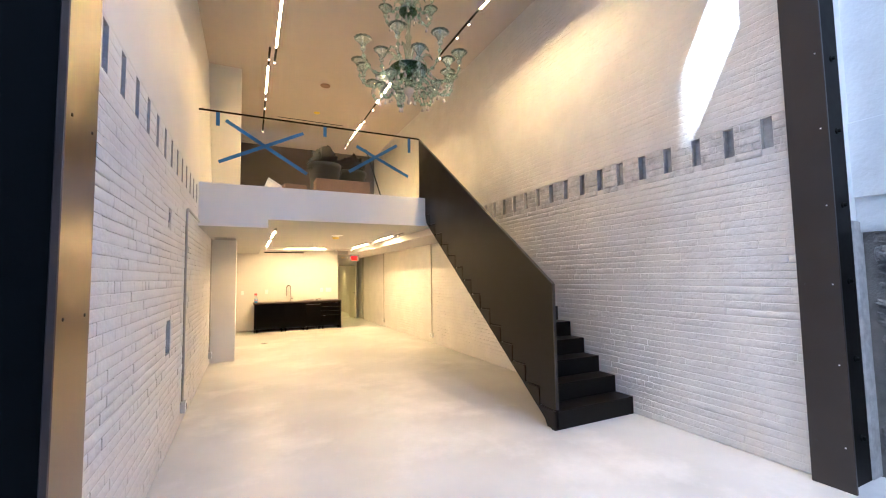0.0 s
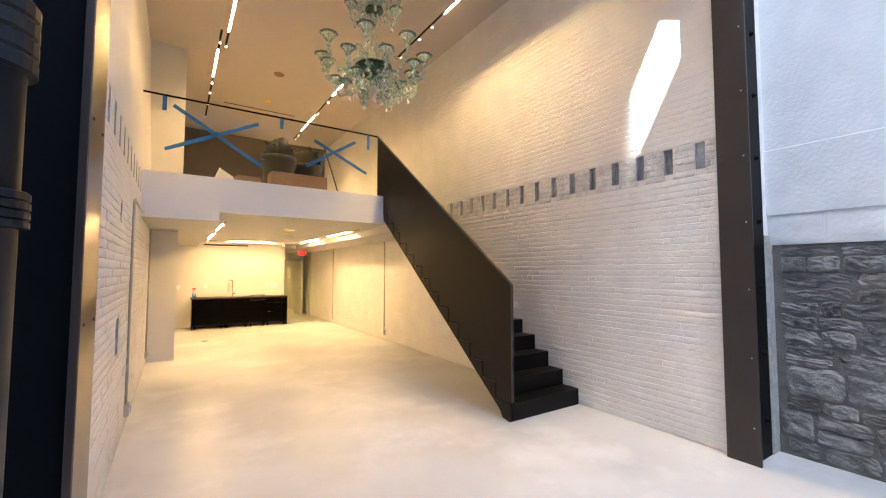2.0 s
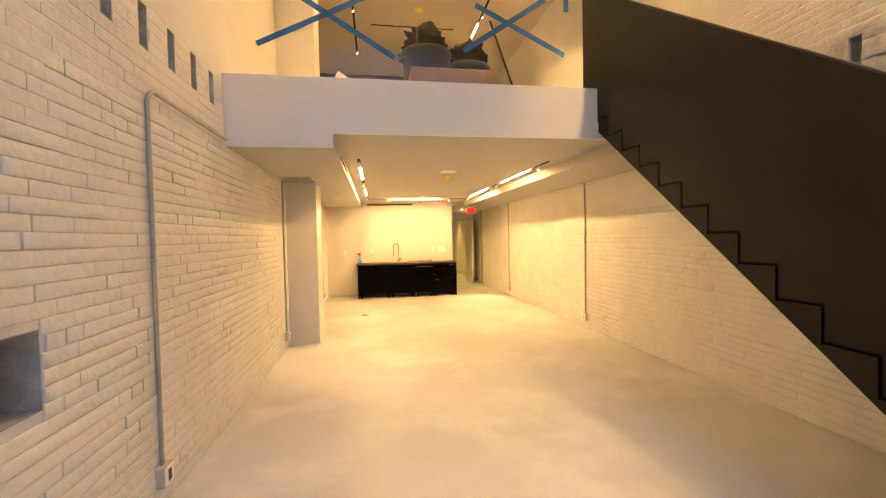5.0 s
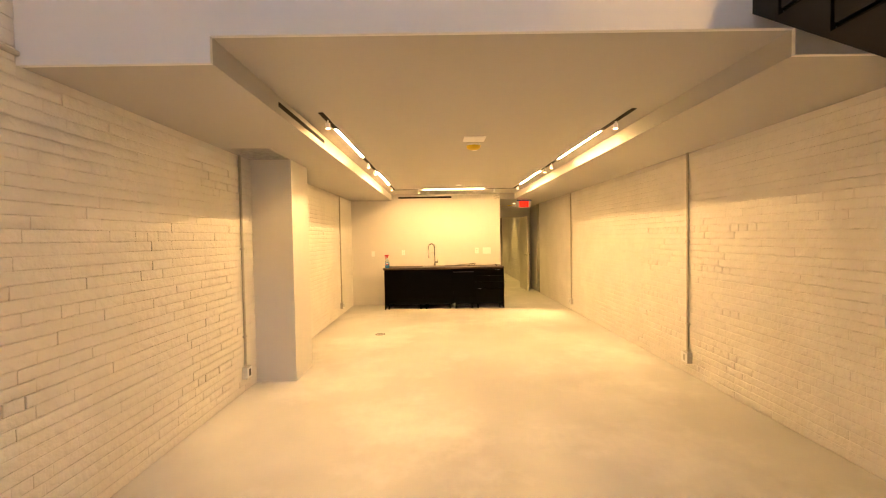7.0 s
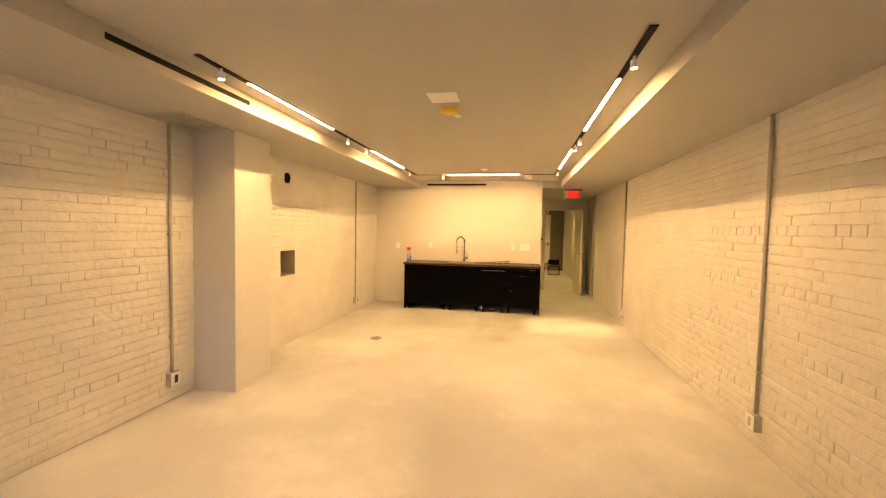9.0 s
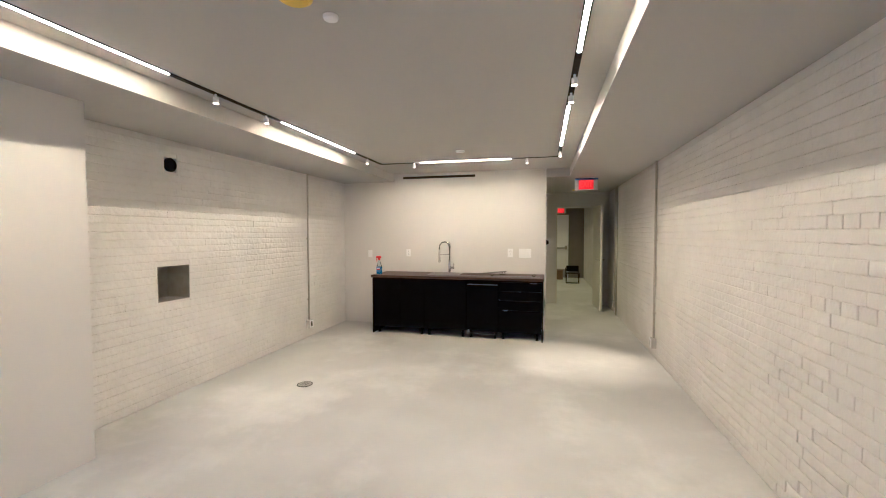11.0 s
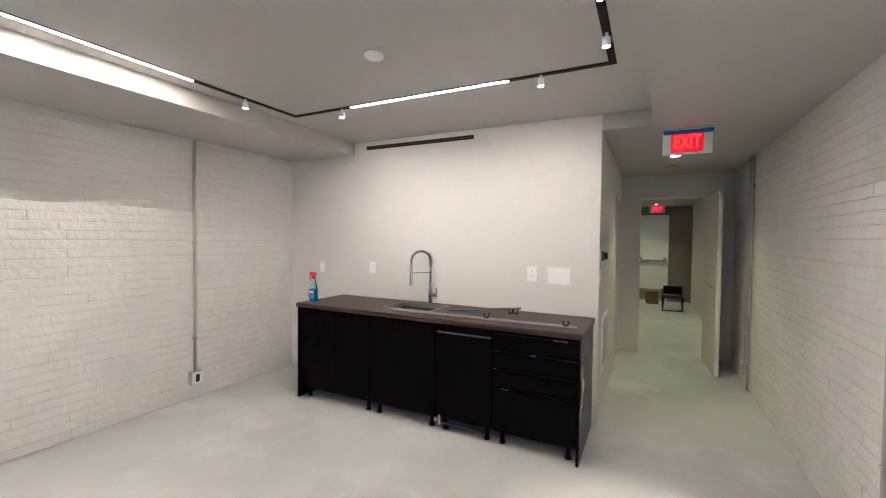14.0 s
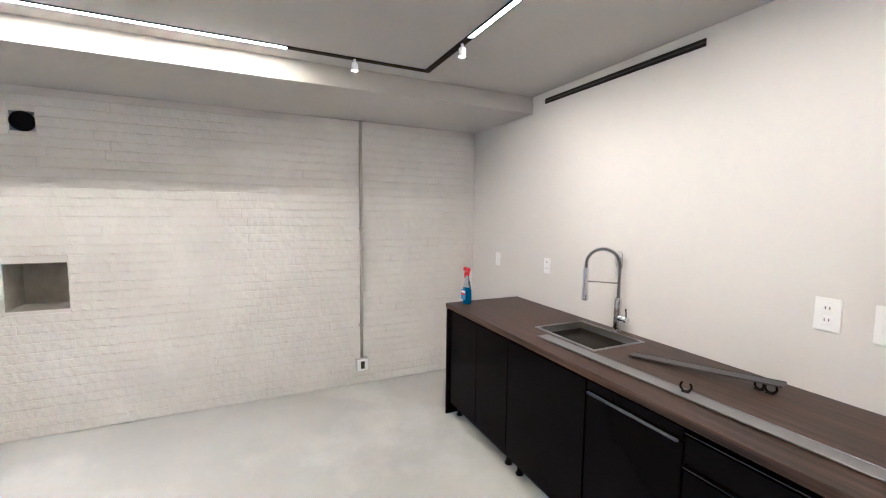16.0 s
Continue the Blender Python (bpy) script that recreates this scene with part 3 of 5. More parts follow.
single("broom_pole", tube([(2.25, 6.75, MEZZ), (2.02, 7.05, MEZZ + 1.05)], 0.012, 10), DARK, "thin dark pole leaning against the bins", "pole", base=(2.25, 6.75, MEZZ))

# ---- ceiling tracks with LED bars and spots ----


def track(label, runs, lit, spots, z, white=True, cutoff_lip=0.0, led=None):
    """Recessed black channel along runs ((x0, y0), (x1, y1)), lit bars on it and small spots that hang from it."""
    x, y = runs[0][0]
    t = thing("track_light", (x, y, z), label, "light", "ceiling tracks")
    for (xa, ya), (xb, yb) in runs:
        part("channel", box(min(xa, xb) - 0.02, max(xa, xb) + 0.02, min(ya, yb) - 0.02, max(ya, yb) + 0.02, z - 0.006, z + 0.004), BLACK, t)
    for (xa, ya), (xb, yb) in lit:
        part("led_bar", box(min(xa, xb) - 0.011, max(xa, xb) + 0.011, min(ya, yb) - 0.011, max(ya, yb) + 0.011, z - 0.0068, z - 0.0062), led or LED, t, "glowing warm LED bar")
    # added lips cut the side light in place of a deeper recess
    if cutoff_lip:
        for (xa, ya), (xb, yb) in lit:
            for s in (-1, 1):
                part("cutoff_lip", box(xa + s * 0.0215 - 0.0015, xa + s * 0.0215 + 0.0015, ya, yb, z - cutoff_lip, z - 0.0065), BLACK, t, "added black lip that cuts the bar's side light")
    for sx, sy in spots:
        s = part("spot", lathe([(0.008, 0.0), (0.007, -0.02), (0.018, -0.022), (0.02, -0.025), (0.02, -0.068), (0.018, -0.068), (0.016, -0.062), (0, -0.062)], 14, (sx, sy, z - 0.006)), DEVICE if white else BLACK, t, "small white spot" if white else "small black spot")
        part("lens", lathe([(0, -0.0625), (0.0155, -0.0625), (0.0155, -0.065), (0, -0.065)], 12, (sx, sy, z - 0.006)), SPOT_LED, s)


track("recessed black ceiling track with glowing LED bars and small spots", [((0.44, 7.47), (0.44, 12.68)), ((0.462, 12.68), (2.90, 12.68)), ((2.92, 7.48), (2.92, 12.68))],
      [((0.44, 7.93), (0.44, 9.21)), ((0.44, 10.37), (0.44, 11.80)), ((2.92, 8.16), (2.92, 9.51)), ((2.92, 10.50), (2.92, 11.99)), ((1.045, 12.68), (2.29, 12.68))],
      [(0.44, 7.65), (0.44, 9.6), (0.44, 10.15), (0.44, 12.2), (0.94, 12.68), (2.51, 12.68), (2.92, 7.8), (2.92, 9.85), (2.92, 10.2), (2.92, 12.3)], TRAY)
track("black high-ceiling track with a glowing LED bar", [((0.41, 4.2), (0.41, 8.1))], [((0.41, 5.3), (0.41, 7.5))], [(0.41, 8.0)], TOP, False, 0.034, DIM_LED)
track("black high-ceiling track with a glowing LED bar", [((0.30, 7.55), (0.30, 12.4))], [((0.30, 8.33), (0.30, 9.64))], [(0.30, 7.9), (0.30, 9.9), (0.30, 10.5), (0.30, 11.3), (0.30, 12.3)], TOP, False, 0.034, DIM_LED)
track("black high-ceiling track with a glowing LED bar", [((3.38, 2.6), (3.38, 6.6))], [((3.38, 3.0), (3.38, 4.93))], [(3.38, 5.3), (3.38, 5.75), (3.38, 6.5)], TOP, False, 0.042, HIGH_LED)
track("black high-ceiling track with glowing LED bars", [((2.85, 7.5), (2.85, 13.1))], [((2.85, 8.0), (2.85, 9.15)), ((2.85, 10.77), (2.85, 12.16))], [(2.85, 9.5), (2.85, 10.4), (2.85, 12.5), (2.85, 12.9)], TOP, False, 0.034, HIGH_LED)


def slot_diffuser(rows, label, base):
    t = thing("slot_diffuser", base, label, "air vent", "slot diffusers")
    for name, r, mat in rows:
        part(name, box(*r), mat, t)


slot_diffuser([("slot", (0.257, 0.263, 7.06, 8.17, 2.474, 2.508), GRILLE_DARK), ("blade", (0.262, 0.268, 7.06, 8.17, 2.488, 2.494), BLACK)], "black linear air slot in the side of the ceiling step", (0.262, 7.6, 2.49))
slot_diffuser([("slot", (0.42, 1.65, KITCHEN - 0.006, KITCHEN + 0.002, 2.462, 2.50), GRILLE_DARK), ("blade", (0.42, 1.65, KITCHEN - 0.01, KITCHEN - 0.004, 2.477, 2.484), DARK)], "black linear air slot high on the kitchen wall", (1.03, KITCHEN, 2.48))
slot_diffuser([("slot", (0.64, 2.40, 11.06, 11.10, TOP - 0.005, TOP + 0.003), GRILLE_DARK)], "black linear air slot in the high ceiling", (1.5, 11.08, TOP))
grille = thing("air_grille", (-0.4, 8.4, SOFFIT), "white slatted air grille in the lowered ceiling", "air vent")
part("frame", box(-0.62, -0.22, 8.08, 8.62, SOFFIT - 0.004, SOFFIT + 0.002), SHADED_CEILING, grille)
for i in range(12):
    part("slat", box(-0.60, -0.24, 8.10 + 0.043 * i, 8.12 + 0.043 * i, SOFFIT - 0.009, SOFFIT - 0.0045), CEMENT, grille)


def ceiling_disc(x, y, z, r, label, category, mat, name):
    return single(name, lathe([(0, -0.022), (r * 0.6, -0.021), (r * 0.92, -0.016), (r, -0.008), (r, 0.0), (0, 0.0)], 24, (x, y, z)), mat, label, category, base=(x, y, z), smooth=False)


plate_ob = thing("smoke_detector", (1.74, 8.6, TRAY), "white smoke detector under a yellow dust cap", "smoke detector")
part("base", lathe([(0.06, -0.02), (0.065, -0.015), (0.065, 0.0), (0, 0)], 24, (1.74, 8.62, TRAY)), DEVICE, plate_ob)
part("dust_cap", lathe([(0.0, -0.058), (0.055, -0.056), (0.072, -0.045), (0.078, -0.022), (0.066, -0.021), (0, -0.021)], 24, (1.74, 8.62, TRAY)), YELLOW, plate_ob, "yellow plastic cap")
single("access_panel", box(1.62, 1.84, 8.28, 8.50, TRAY - 0.006, TRAY + 0.001, 0.002), DEVICE, "flat white square access plate on the ceiling", "panel", base=(1.73, 8.39, TRAY))
ceiling_disc(1.74, 12.02, TRAY, 0.055, "flat round white sprinkler cover on the ceiling", "sprinkler", DEVICE, "sprinkler_cover")
ceiling_disc(1.77, 8.86, TRAY, 0.035, "flat round white sprinkler cover on the ceiling", "sprinkler", DEVICE, "sprinkler_cover")
ceiling_disc(1.52, 8.73, TOP, 0.11, "flat round beige ceiling speaker", "speaker", CARDBOARD, "ceiling_speaker")
ceiling_disc(1.57, 10.4, TOP, 0.08, "yellow dust cap on a detector in the high ceiling", "smoke detector", YELLOW, "smoke_detector")
ceiling_disc(3.35, 15.7, SOFFIT, 0.075, "yellow dust cap on the passage smoke detector", "smoke detector", YELLOW, "smoke_detector")


def downlight(x, y):
    d = thing("downlight", (x, y, SOFFIT), "small round recessed downlight, lit", "light", "passage downlights")
    part("trim", lathe([(0.055, 0.0), (0.055, -0.005), (0.044, -0.006), (0.042, 0.0)], 24, (x, y, SOFFIT)), DEVICE, d)
    part("lens", lathe([(0, -0.003), (0.041, -0.003), (0.041, 0.0), (0, 0.0)], 20, (x, y, SOFFIT)), DOWNLIGHT, d)


for x, y in ((3.35, 15.03), (3.7, 17.3), (3.7, 19.0), (3.25, 21.2)):
    downlight(x, y)

# ---- conduits and boxes on the brick ----


def wall_box(x, way, y, z, label):
    b = thing("outlet_box", (x, y, z - 0.06), label, "outlet", "outlet boxes on the brick walls")
    xs = sorted((x, x + way * 0.055))
    part("box", box(xs[0], xs[1], y - 0.055, y + 0.055, z - 0.06, z + 0.06, 0.004), BOX_STEEL, b)
    xs = sorted((x + way * 0.055, x + way * 0.06))
    part("cover", box(xs[0], xs[1], y - 0.05, y + 0.05, z - 0.055, z + 0.055, 0.002), DEVICE, b)
    xs = sorted((x + way * 0.06, x + way * 0.063))
    part("socket", box(xs[0], xs[1], y - 0.018, y + 0.018, z - 0.035, z + 0.035, 0.001), DARK if way > 0 else BOX_STEEL, b)


def conduit(x, way, y, z0, z1, label, bend=None):
    cx = x + way * 0.022
    c = thing("conduit", (cx, y, z0), label, "conduit", "conduits on the brick walls")
    pts = [(cx, y, z0), (cx, y, z1)]
    if bend:
        pts = [(cx, y, z0), (cx, y, z1 - 0.1)] + [tuple(p) for p in arc((cx, y + 0.1, z1 - 0.1), 0.1, 180, 90, 6, (0, 1, 0), (0, 0, 1))] + [(cx, bend, z1)]
    part("pipe", tube(pts, 0.0135, 10), CONDUIT, c, smooth=True)
    for z in [z0 + 0.3 + 0.9 * i for i in range(3) if z0 + 0.3 + 0.9 * i < z1 - 0.15]:
        part("strap", box(min(x, cx + way * 0.0155), max(x, cx + way * 0.0155), y - 0.017, y + 0.017, z, z + 0.018, 0.002), CONDUIT, c)


for y in (4.94, 8.38, 12.5):
    wall_box(LEFT + 0.002, 1, y, 0.20, "grey steel outlet box on white painted brick")
for y in (8.63, 12.58, 15.45):
    wall_box(RIGHT - 0.002, -1, y, 0.19, "grey steel outlet box on white painted brick")
conduit(LEFT, 1, 4.94, 0.26, 2.47, "white-painted conduit that bends along the brick wall", bend=FASCIA - 0.01)
conduit(LEFT, 1, 8.38, 0.26, SOFFIT, "white-painted conduit beside the column")
conduit(LEFT, 1, 12.5, 0.26, SOFFIT, "white-painted conduit up the brick wall")
conduit(RIGHT, -1, 8.63, 0.25, SOFFIT, "white-painted conduit up the brick wall")
conduit(RIGHT, -1, 12.58, 0.25, SOFFIT, "white-painted conduit up the brick wall")
conduit(RIGHT, -1, 15.45, 0.25, SOFFIT, "white-painted conduit in the passage")
conduit(RIGHT, -1, 15.30, 0.0, SOFFIT, "white-painted conduit in the passage")

# ---- spots that throw pools of light ----


def pool(x, y, z, target, watts, cone, name="spot_lamp", colour=LAMP):
    lamp = new(name, bpy.data.lights.new(name, 'SPOT'))
    lamp.data.energy, lamp.data.spot_size, lamp.data.spot_blend = watts, radians(cone), 0.6 if 50 < cone < 90 else 1.0
    lamp.data.shadow_soft_size, lamp.data.color = 0.02, colour
    lamp.matrix_basis = look((x, y, z), target)


for sx, sy, tx, ty in ((2.92, 12.3, 3.16, 12.2), (0.44, 10.15, 0.6, 10.6), (2.92, 9.85, 3.0, 9.9), (0.44, 7.65, 0.45, 7.7)):
    pool(sx, sy, TRAY - 0.1, (tx, ty, 0), 66.0 if sy == 12.3 else 14.0, 44 if sy == 12.3 else 62)
for sx in (0.94, 2.51):
    pool(sx, 12.68, TRAY - 0.1, (sx - 0.25, 13.6, 1.3), 5.0 if sx > 2 else 7.0, 125)
for sx, sy in ((3.35, 15.03), (3.7, 17.3), (3.7, 19.0), (3.25, 21.2)):
    pool(sx, sy, SOFFIT - 0.01, (sx, sy, 0), 14.0, 95, "downlight_lamp", (1.0, 0.61, 0.15))

# ---- passage: doors, signs and fittings ----


def lever(parent, x, y, z, way, reach):
    h = part("door_handle", lathe([(0.026, 0), (0.026, 0.008), (0.011, 0.01), (0.011, 0.045), (0, 0.045)], 16, (x, y, z), m=pose(0, 0, 0, 0, 90 * way, 0)), STEEL, parent, "satin steel lever handle")
    part("lever", tube([(x + way * 0.045, y, z), (x + way * 0.05, y + reach * 0.3, z), (x + way * 0.05, y + reach, z)], 0.009, 10), STEEL, h)



door = thing("open_door", (3.79, CROSS, 0), "cream flush door standing open with a steel lever handle", "door")
hinge, edge = Vector((3.79, CROSS - 0.01, 0)), Vector((3.835, 15.62, 0))
turn = math.degrees(math.atan2(-(edge.x - hinge.x), edge.y - hinge.y))
m = Matrix.Translation(hinge) @ pose(0, 0, 0, 0, 0, turn)
wide = (edge - hinge).length
part("leaf", box(-0.022, 0.022, 0.0, wide, 0.01, 2.105, 0.002, m=m), DOOR_PAINT, door)
hp = m @ Vector((0.0, wide - 0.065, 1.02))
lever(door, hp.x - 0.022, hp.y, hp.z, -1, 0.11)
lever(door, hp.x + 0.022, hp.y, hp.z, 1, 0.11)
for z in (0.2, 1.05, 1.9):
    part("hinge", lathe([(0.008, 0), (0.008, 0.09), (0, 0.09)], 10, (hinge.x - 0.012, CROSS - 0.006, z)), STEEL, door)
trim_1 = setting("door_frame_1", boxes([(2.995, 3.02, CROSS - 0.012, CROSS + 0.15, 0, 2.13), (3.78, 3.805, CROSS - 0.012, CROSS + 0.15, 0, 2.13), (3.02, 3.78, CROSS - 0.012, CROSS + 0.15, 2.108, 2.13)], 0.002), DOOR_PAINT, "cream painted door frame", "door frame")

# unseen block, added to stop daylight leaking round the side door
setting("light_stop_behind_door", box(2.25, 2.60, 15.0, 16.4, 0, SOFFIT + 0.2), PAINT, "unseen block added behind the side door to keep outside light out", "wall")
side = thing("side_door", (2.66, 15.7, 0), "closed cream door in a recessed frame with steel hinges", "door")
part("leaf", box(2.635, 2.675, 15.31, 16.12, 0.01, 2.03, 0.002), DOOR_PAINT, side)
for z in (0.22, 1.0, 1.82):
    part("hinge", box(2.676, 2.69, 16.06, 16.135, z, z + 0.1, 0.003), STEEL, side)
setting("door_frame_2", boxes([(2.63, 2.785, 15.27, 15.31, 0, 2.07), (2.63, 2.785, 16.125, 16.17, 0, 2.07), (2.63, 2.785, 15.31, 16.125, 2.03, 2.07)], 0.002), DOOR_PAINT, "cream painted door frame", "door frame")

exit_door = thing("exit_door", (3.22, FAR, 0), "white exit door with a panic bar at the passage end", "door")
part("leaf", box(2.87, 3.57, FAR - 0.045, FAR - 0.001, 0.01, 2.2, 0.003), DEVICE, exit_door)
part("panic_bar", box(2.90, 3.50, FAR - 0.11, FAR - 0.07, 1.02, 1.07, 0.01), STEEL, exit_door, "grey metal push bar")
for x in (2.93, 3.49):
    part("bar_end", box(x - 0.04, x + 0.04, FAR - 0.115, FAR - 0.045, 0.99, 1.12, 0.008), STEEL, exit_door)
part("kick_plate", box(2.89, 3.55, FAR - 0.05, FAR - 0.0455, 0.03, 0.30, 0.001), STEEL, exit_door)


def words(text, size, m):
    cu = bpy.data.curves.new("letters", 'FONT')
    cu.body, cu.size, cu.extrude, cu.align_x, cu.align_y = text, size, 0.001, 'CENTER', 'CENTER'
    cu.offset = size * 0.02
    tmp = bpy.data.objects.new("letters", cu)
    scene.collection.objects.link(tmp)
    bpy.context.view_layer.update()
    me = bpy.data.meshes.new_from_object(tmp.evaluated_get(bpy.context.evaluated_depsgraph_get()))
    bpy.data.objects.remove(tmp)
    bm = bmesh.new()
    bm.from_mesh(me)
    bpy.data.meshes.remove(me)
    bmesh.ops.transform(bm, matrix=m, verts=bm.verts)
    return bm


def exit_sign(x, y, z, s, label, tape):
    t = thing("exit_sign", (x, y, z), label, "exit sign", "exit signs")
    part("canopy", box(x - 0.13 * s, x + 0.13 * s, y - 0.02, y + 0.02, z + 0.085 * s, z + 0.1 * s, 0.003), DEVICE, t)
    part("panel", box(x - 0.17 * s, x + 0.17 * s, y - 0.006, y + 0.006, z - 0.1 * s, z + 0.085 * s, 0.002), ACRYLIC, t, "frosted clear panel")
    part("red_field", box(x - 0.11 * s, x + 0.11 * s, y - 0.010, y - 0.0065, z - 0.085 * s, z + 0.072 * s), SIGN_RED, t, "glowing red field")
    part("letters", words("EXIT", 0.14 * s, Matrix.Translation((x, y - 0.0115, z - 0.006 * s)) @ pose(0, 0, 0, 90, 0, 0) @ Matrix.Diagonal((0.66, 1, 1, 1))), SIGN_LETTER, t, "bright red letters")
    if tape:
        part("blue_tape", box(x - 0.165 * s, x + 0.175 * s, y - 0.026, y + 0.024, z + 0.062 * s, z + 0.088 * s, 0.003), TAPE, t, "blue masking tape along the top")


exit_sign(3.376, 13.9, 2.32, 1.0, "lit red exit sign with blue tape under the passage ceiling", True)
exit_sign(3.29, 21.6, 2.33, 1.0, "lit red exit sign above the far door", False)

thermo = thing("thermostat", (HALL, 13.9, 1.38), "small dark wall thermostat beside the passage", "thermostat")
part("base", box(HALL, HALL + 0.018, 13.84, 13.92, 1.36, 1.44, 0.004), DARK, thermo)
part("knob", lathe([(0.03, 0), (0.03, 0.02), (0.026, 0.024), (0, 0.024)], 18, (HALL + 0.018, 13.90, 1.40), m=pose(0, 0, 0, 0, 90, 0)), BLACK, thermo)
single("light_switch", box(HALL, HALL + 0.006, 13.72, 13.79, 1.17, 1.29, 0.002), DEVICE, "white wall switch on the passage corner", "switch", base=(HALL, 13.75, 1.17))
vent = thing("wall_vent", (HALL, 14.2, 0.35), "white access hatch with a grey slot low on the passage wall", "air vent")
part("frame", box(HALL, HALL + 0.01, 13.97, 14.42, 0.36, 0.86, 0.003), DEVICE, vent)
part("door", box(HALL + 0.01, HALL + 0.014, 14.01, 14.38, 0.40, 0.82, 0.002), BOX_STEEL, vent)

# folding chair and carton in the far passage
chair = thing("folding_chair", (3.6, 20.5, 0), "folded-down black metal chair in the far passage", "chair")
for x in (3.42, 3.80):
    part("leg", tube([(x, 20.30, 0.0), (x, 20.62, 0.42), (x, 20.75, 0.62)], 0.012, 8), BLACK, chair)
    part("leg", tube([(x + 0.02, 20.75, 0.0), (x + 0.02, 20.35, 0.42)], 0.012, 8), BLACK, chair)
part("crossbar", tube([(3.42, 20.31, 0.02), (3.80, 20.31, 0.02)], 0.012, 8), BLACK, chair)
part("seat", box(3.40, 3.82, 20.30, 20.68, 0.40, 0.43, 0.01), BLACK, chair)
part("backrest", box(3.44, 3.82, 20.72, 20.76, 0.46, 0.72, 0.012), BLACK, chair)
chair.scale = (1, 1, 0.72)
carton2 = thing("cardboard_box", (3.2, 21.4, 0), "brown cardboard box on the passage floor", "box")
part("carton", box(3.08, 3.36, 21.30, 21.6, 0, 0.30, 0.005), CARDBOARD, carton2)
part("flap", box(3.06, 3.38, 21.28, 21.44, 0.301, 0.308), CARDBOARD, carton2)

# ---- kitchen ----
FY, CZ = 13.005, 0.862
worktop_bm = panel_with_holes(CZ, 0.9, 0.12, 2.745, 12.995, KITCHEN - 0.003, [(0.97, 1.46, 13.22, 13.60)], along='y')
swap = Matrix(((0, 1, 0, 0), (0, 0, 1, 0), (1, 0, 0, 0), (0, 0, 0, 1)))
bmesh.ops.transform(worktop_bm, matrix=swap, verts=worktop_bm.verts)
bmesh.ops.remove_doubles(worktop_bm, verts=worktop_bm.verts, dist=0.0005)
bmesh.ops.recalc_face_normals(worktop_bm, faces=worktop_bm.faces)
worktop = single("worktop", worktop_bm, WALNUT, "dark walnut-grained laminate worktop on black cabinets", "worktop", base=(1.4, 13.3, CZ))

part("edge_band", box(0.12, 2.745, 12.9925, 12.9965, CZ + 0.001, 0.8985, 0.001), WALNUT, worktop, "walnut-grained edge band")
for x0, x1, front in ((0.15, 0.17, 12.99), (2.715, 2.735, 12.99)):
    single("end_panel", box(x0, x1, front - 0.005, KITCHEN - 0.004, 0.0, CZ - 0.001, 0.001), CABINET, "black cabinet end panel reaching the floor", "panel", "cabinet end panels", base=(x0, FY, 0))


def foot(x, y, parent):
    return part("foot", lathe([(0.024, 0.0), (0.026, 0.008), (0.017, 0.012), (0.015, 0.09), (0.02, 0.1), (0, 0.1)], 12, (x, y, 0)), BLACK, parent)


def base_unit(x0, x1, label, fronts, name="base_cabinet", category="cabinet", foot_mat=None):
    u = thing(name, ((x0 + x1) / 2, 13.3, 0), label, category, "kitchen base units")
    part("body", box(x0 + 0.001, x1 - 0.001, FY + 0.022, KITCHEN - 0.006, 0.10, CZ - 0.002), CABINET, u)
    for fx in (x0 + 0.06, x1 - 0.06):
        for fy in (FY + 0.07, KITCHEN - 0.08):
            foot(fx, fy, u)
    for nm, a, b, z0, z1 in fronts:
        part(nm, box(a + 0.002, b - 0.002, FY, FY + 0.020, z0, z1, 0.0015), CABINET, u)
    return u


unit = base_unit(0.171, 0.985, "black two-door kitchen base cabinet with plain fronts", [("door", 0.172, 0.60, 0.105, 0.845), ("door", 0.60, 0.985, 0.105, 0.845)])
unit = base_unit(0.985, 1.628, "black kitchen base cabinet under the sink", [("door", 0.985, 1.628, 0.105, 0.845)])
washer = base_unit(1.632, 2.108, "black built-in dishwasher with a long bar handle", [("door", 1.634, 2.106, 0.14, 0.79), ("control_panel", 1.634, 2.106, 0.806, 0.85)], "dishwasher", "dishwasher")
part("handle", box(1.645, 2.095, FY - 0.016, FY - 0.002, 0.791, 0.803, 0.004), GREY_STRIP, washer, "thin steel bar handle")
part("plinth_pipe", box(1.66, 2.05, FY + 0.01, FY + 0.04, 0.06, 0.075, 0.002), DARK, washer, "dark metal strip")
part("bracket", prism([(FY + 0.004, 0.05), (FY + 0.03, 0.05), (FY + 0.004, 0.13)], 1.655, 1.675), BOX_STEEL, washer, "bare folded steel bracket")
part("bracket", box(1.62, 1.64, FY + 0.002, FY + 0.012, 0.075, 0.10, 0.002), BOX_STEEL, washer, "bare folded steel bracket")
zz = [0.105, 0.445, 0.585, 0.72, 0.85]
drawers = base_unit(2.112, 2.713, "black kitchen drawer unit with four grip-edge drawers", [], "drawer_unit")
for z0, z1 in zip(zz, zz[1:]):
    d = part("drawer", box(2.114, 2.711, FY, FY + 0.020, z0 + 0.003, z1 - 0.026, 0.0015), CABINET, drawers)
    grip = prism([(FY + 0.019, z1 - 0.026), (FY - 0.006, z1 - 0.014), (FY - 0.008, z1 - 0.009), (FY + 0.004, z1 - 0.010), (FY + 0.019, z1 - 0.020)], 2.114, 2.711)
    part("grip_edge", grip, GRIP, d, "folded black grip edge")
cover = bmesh.new()
n = 6
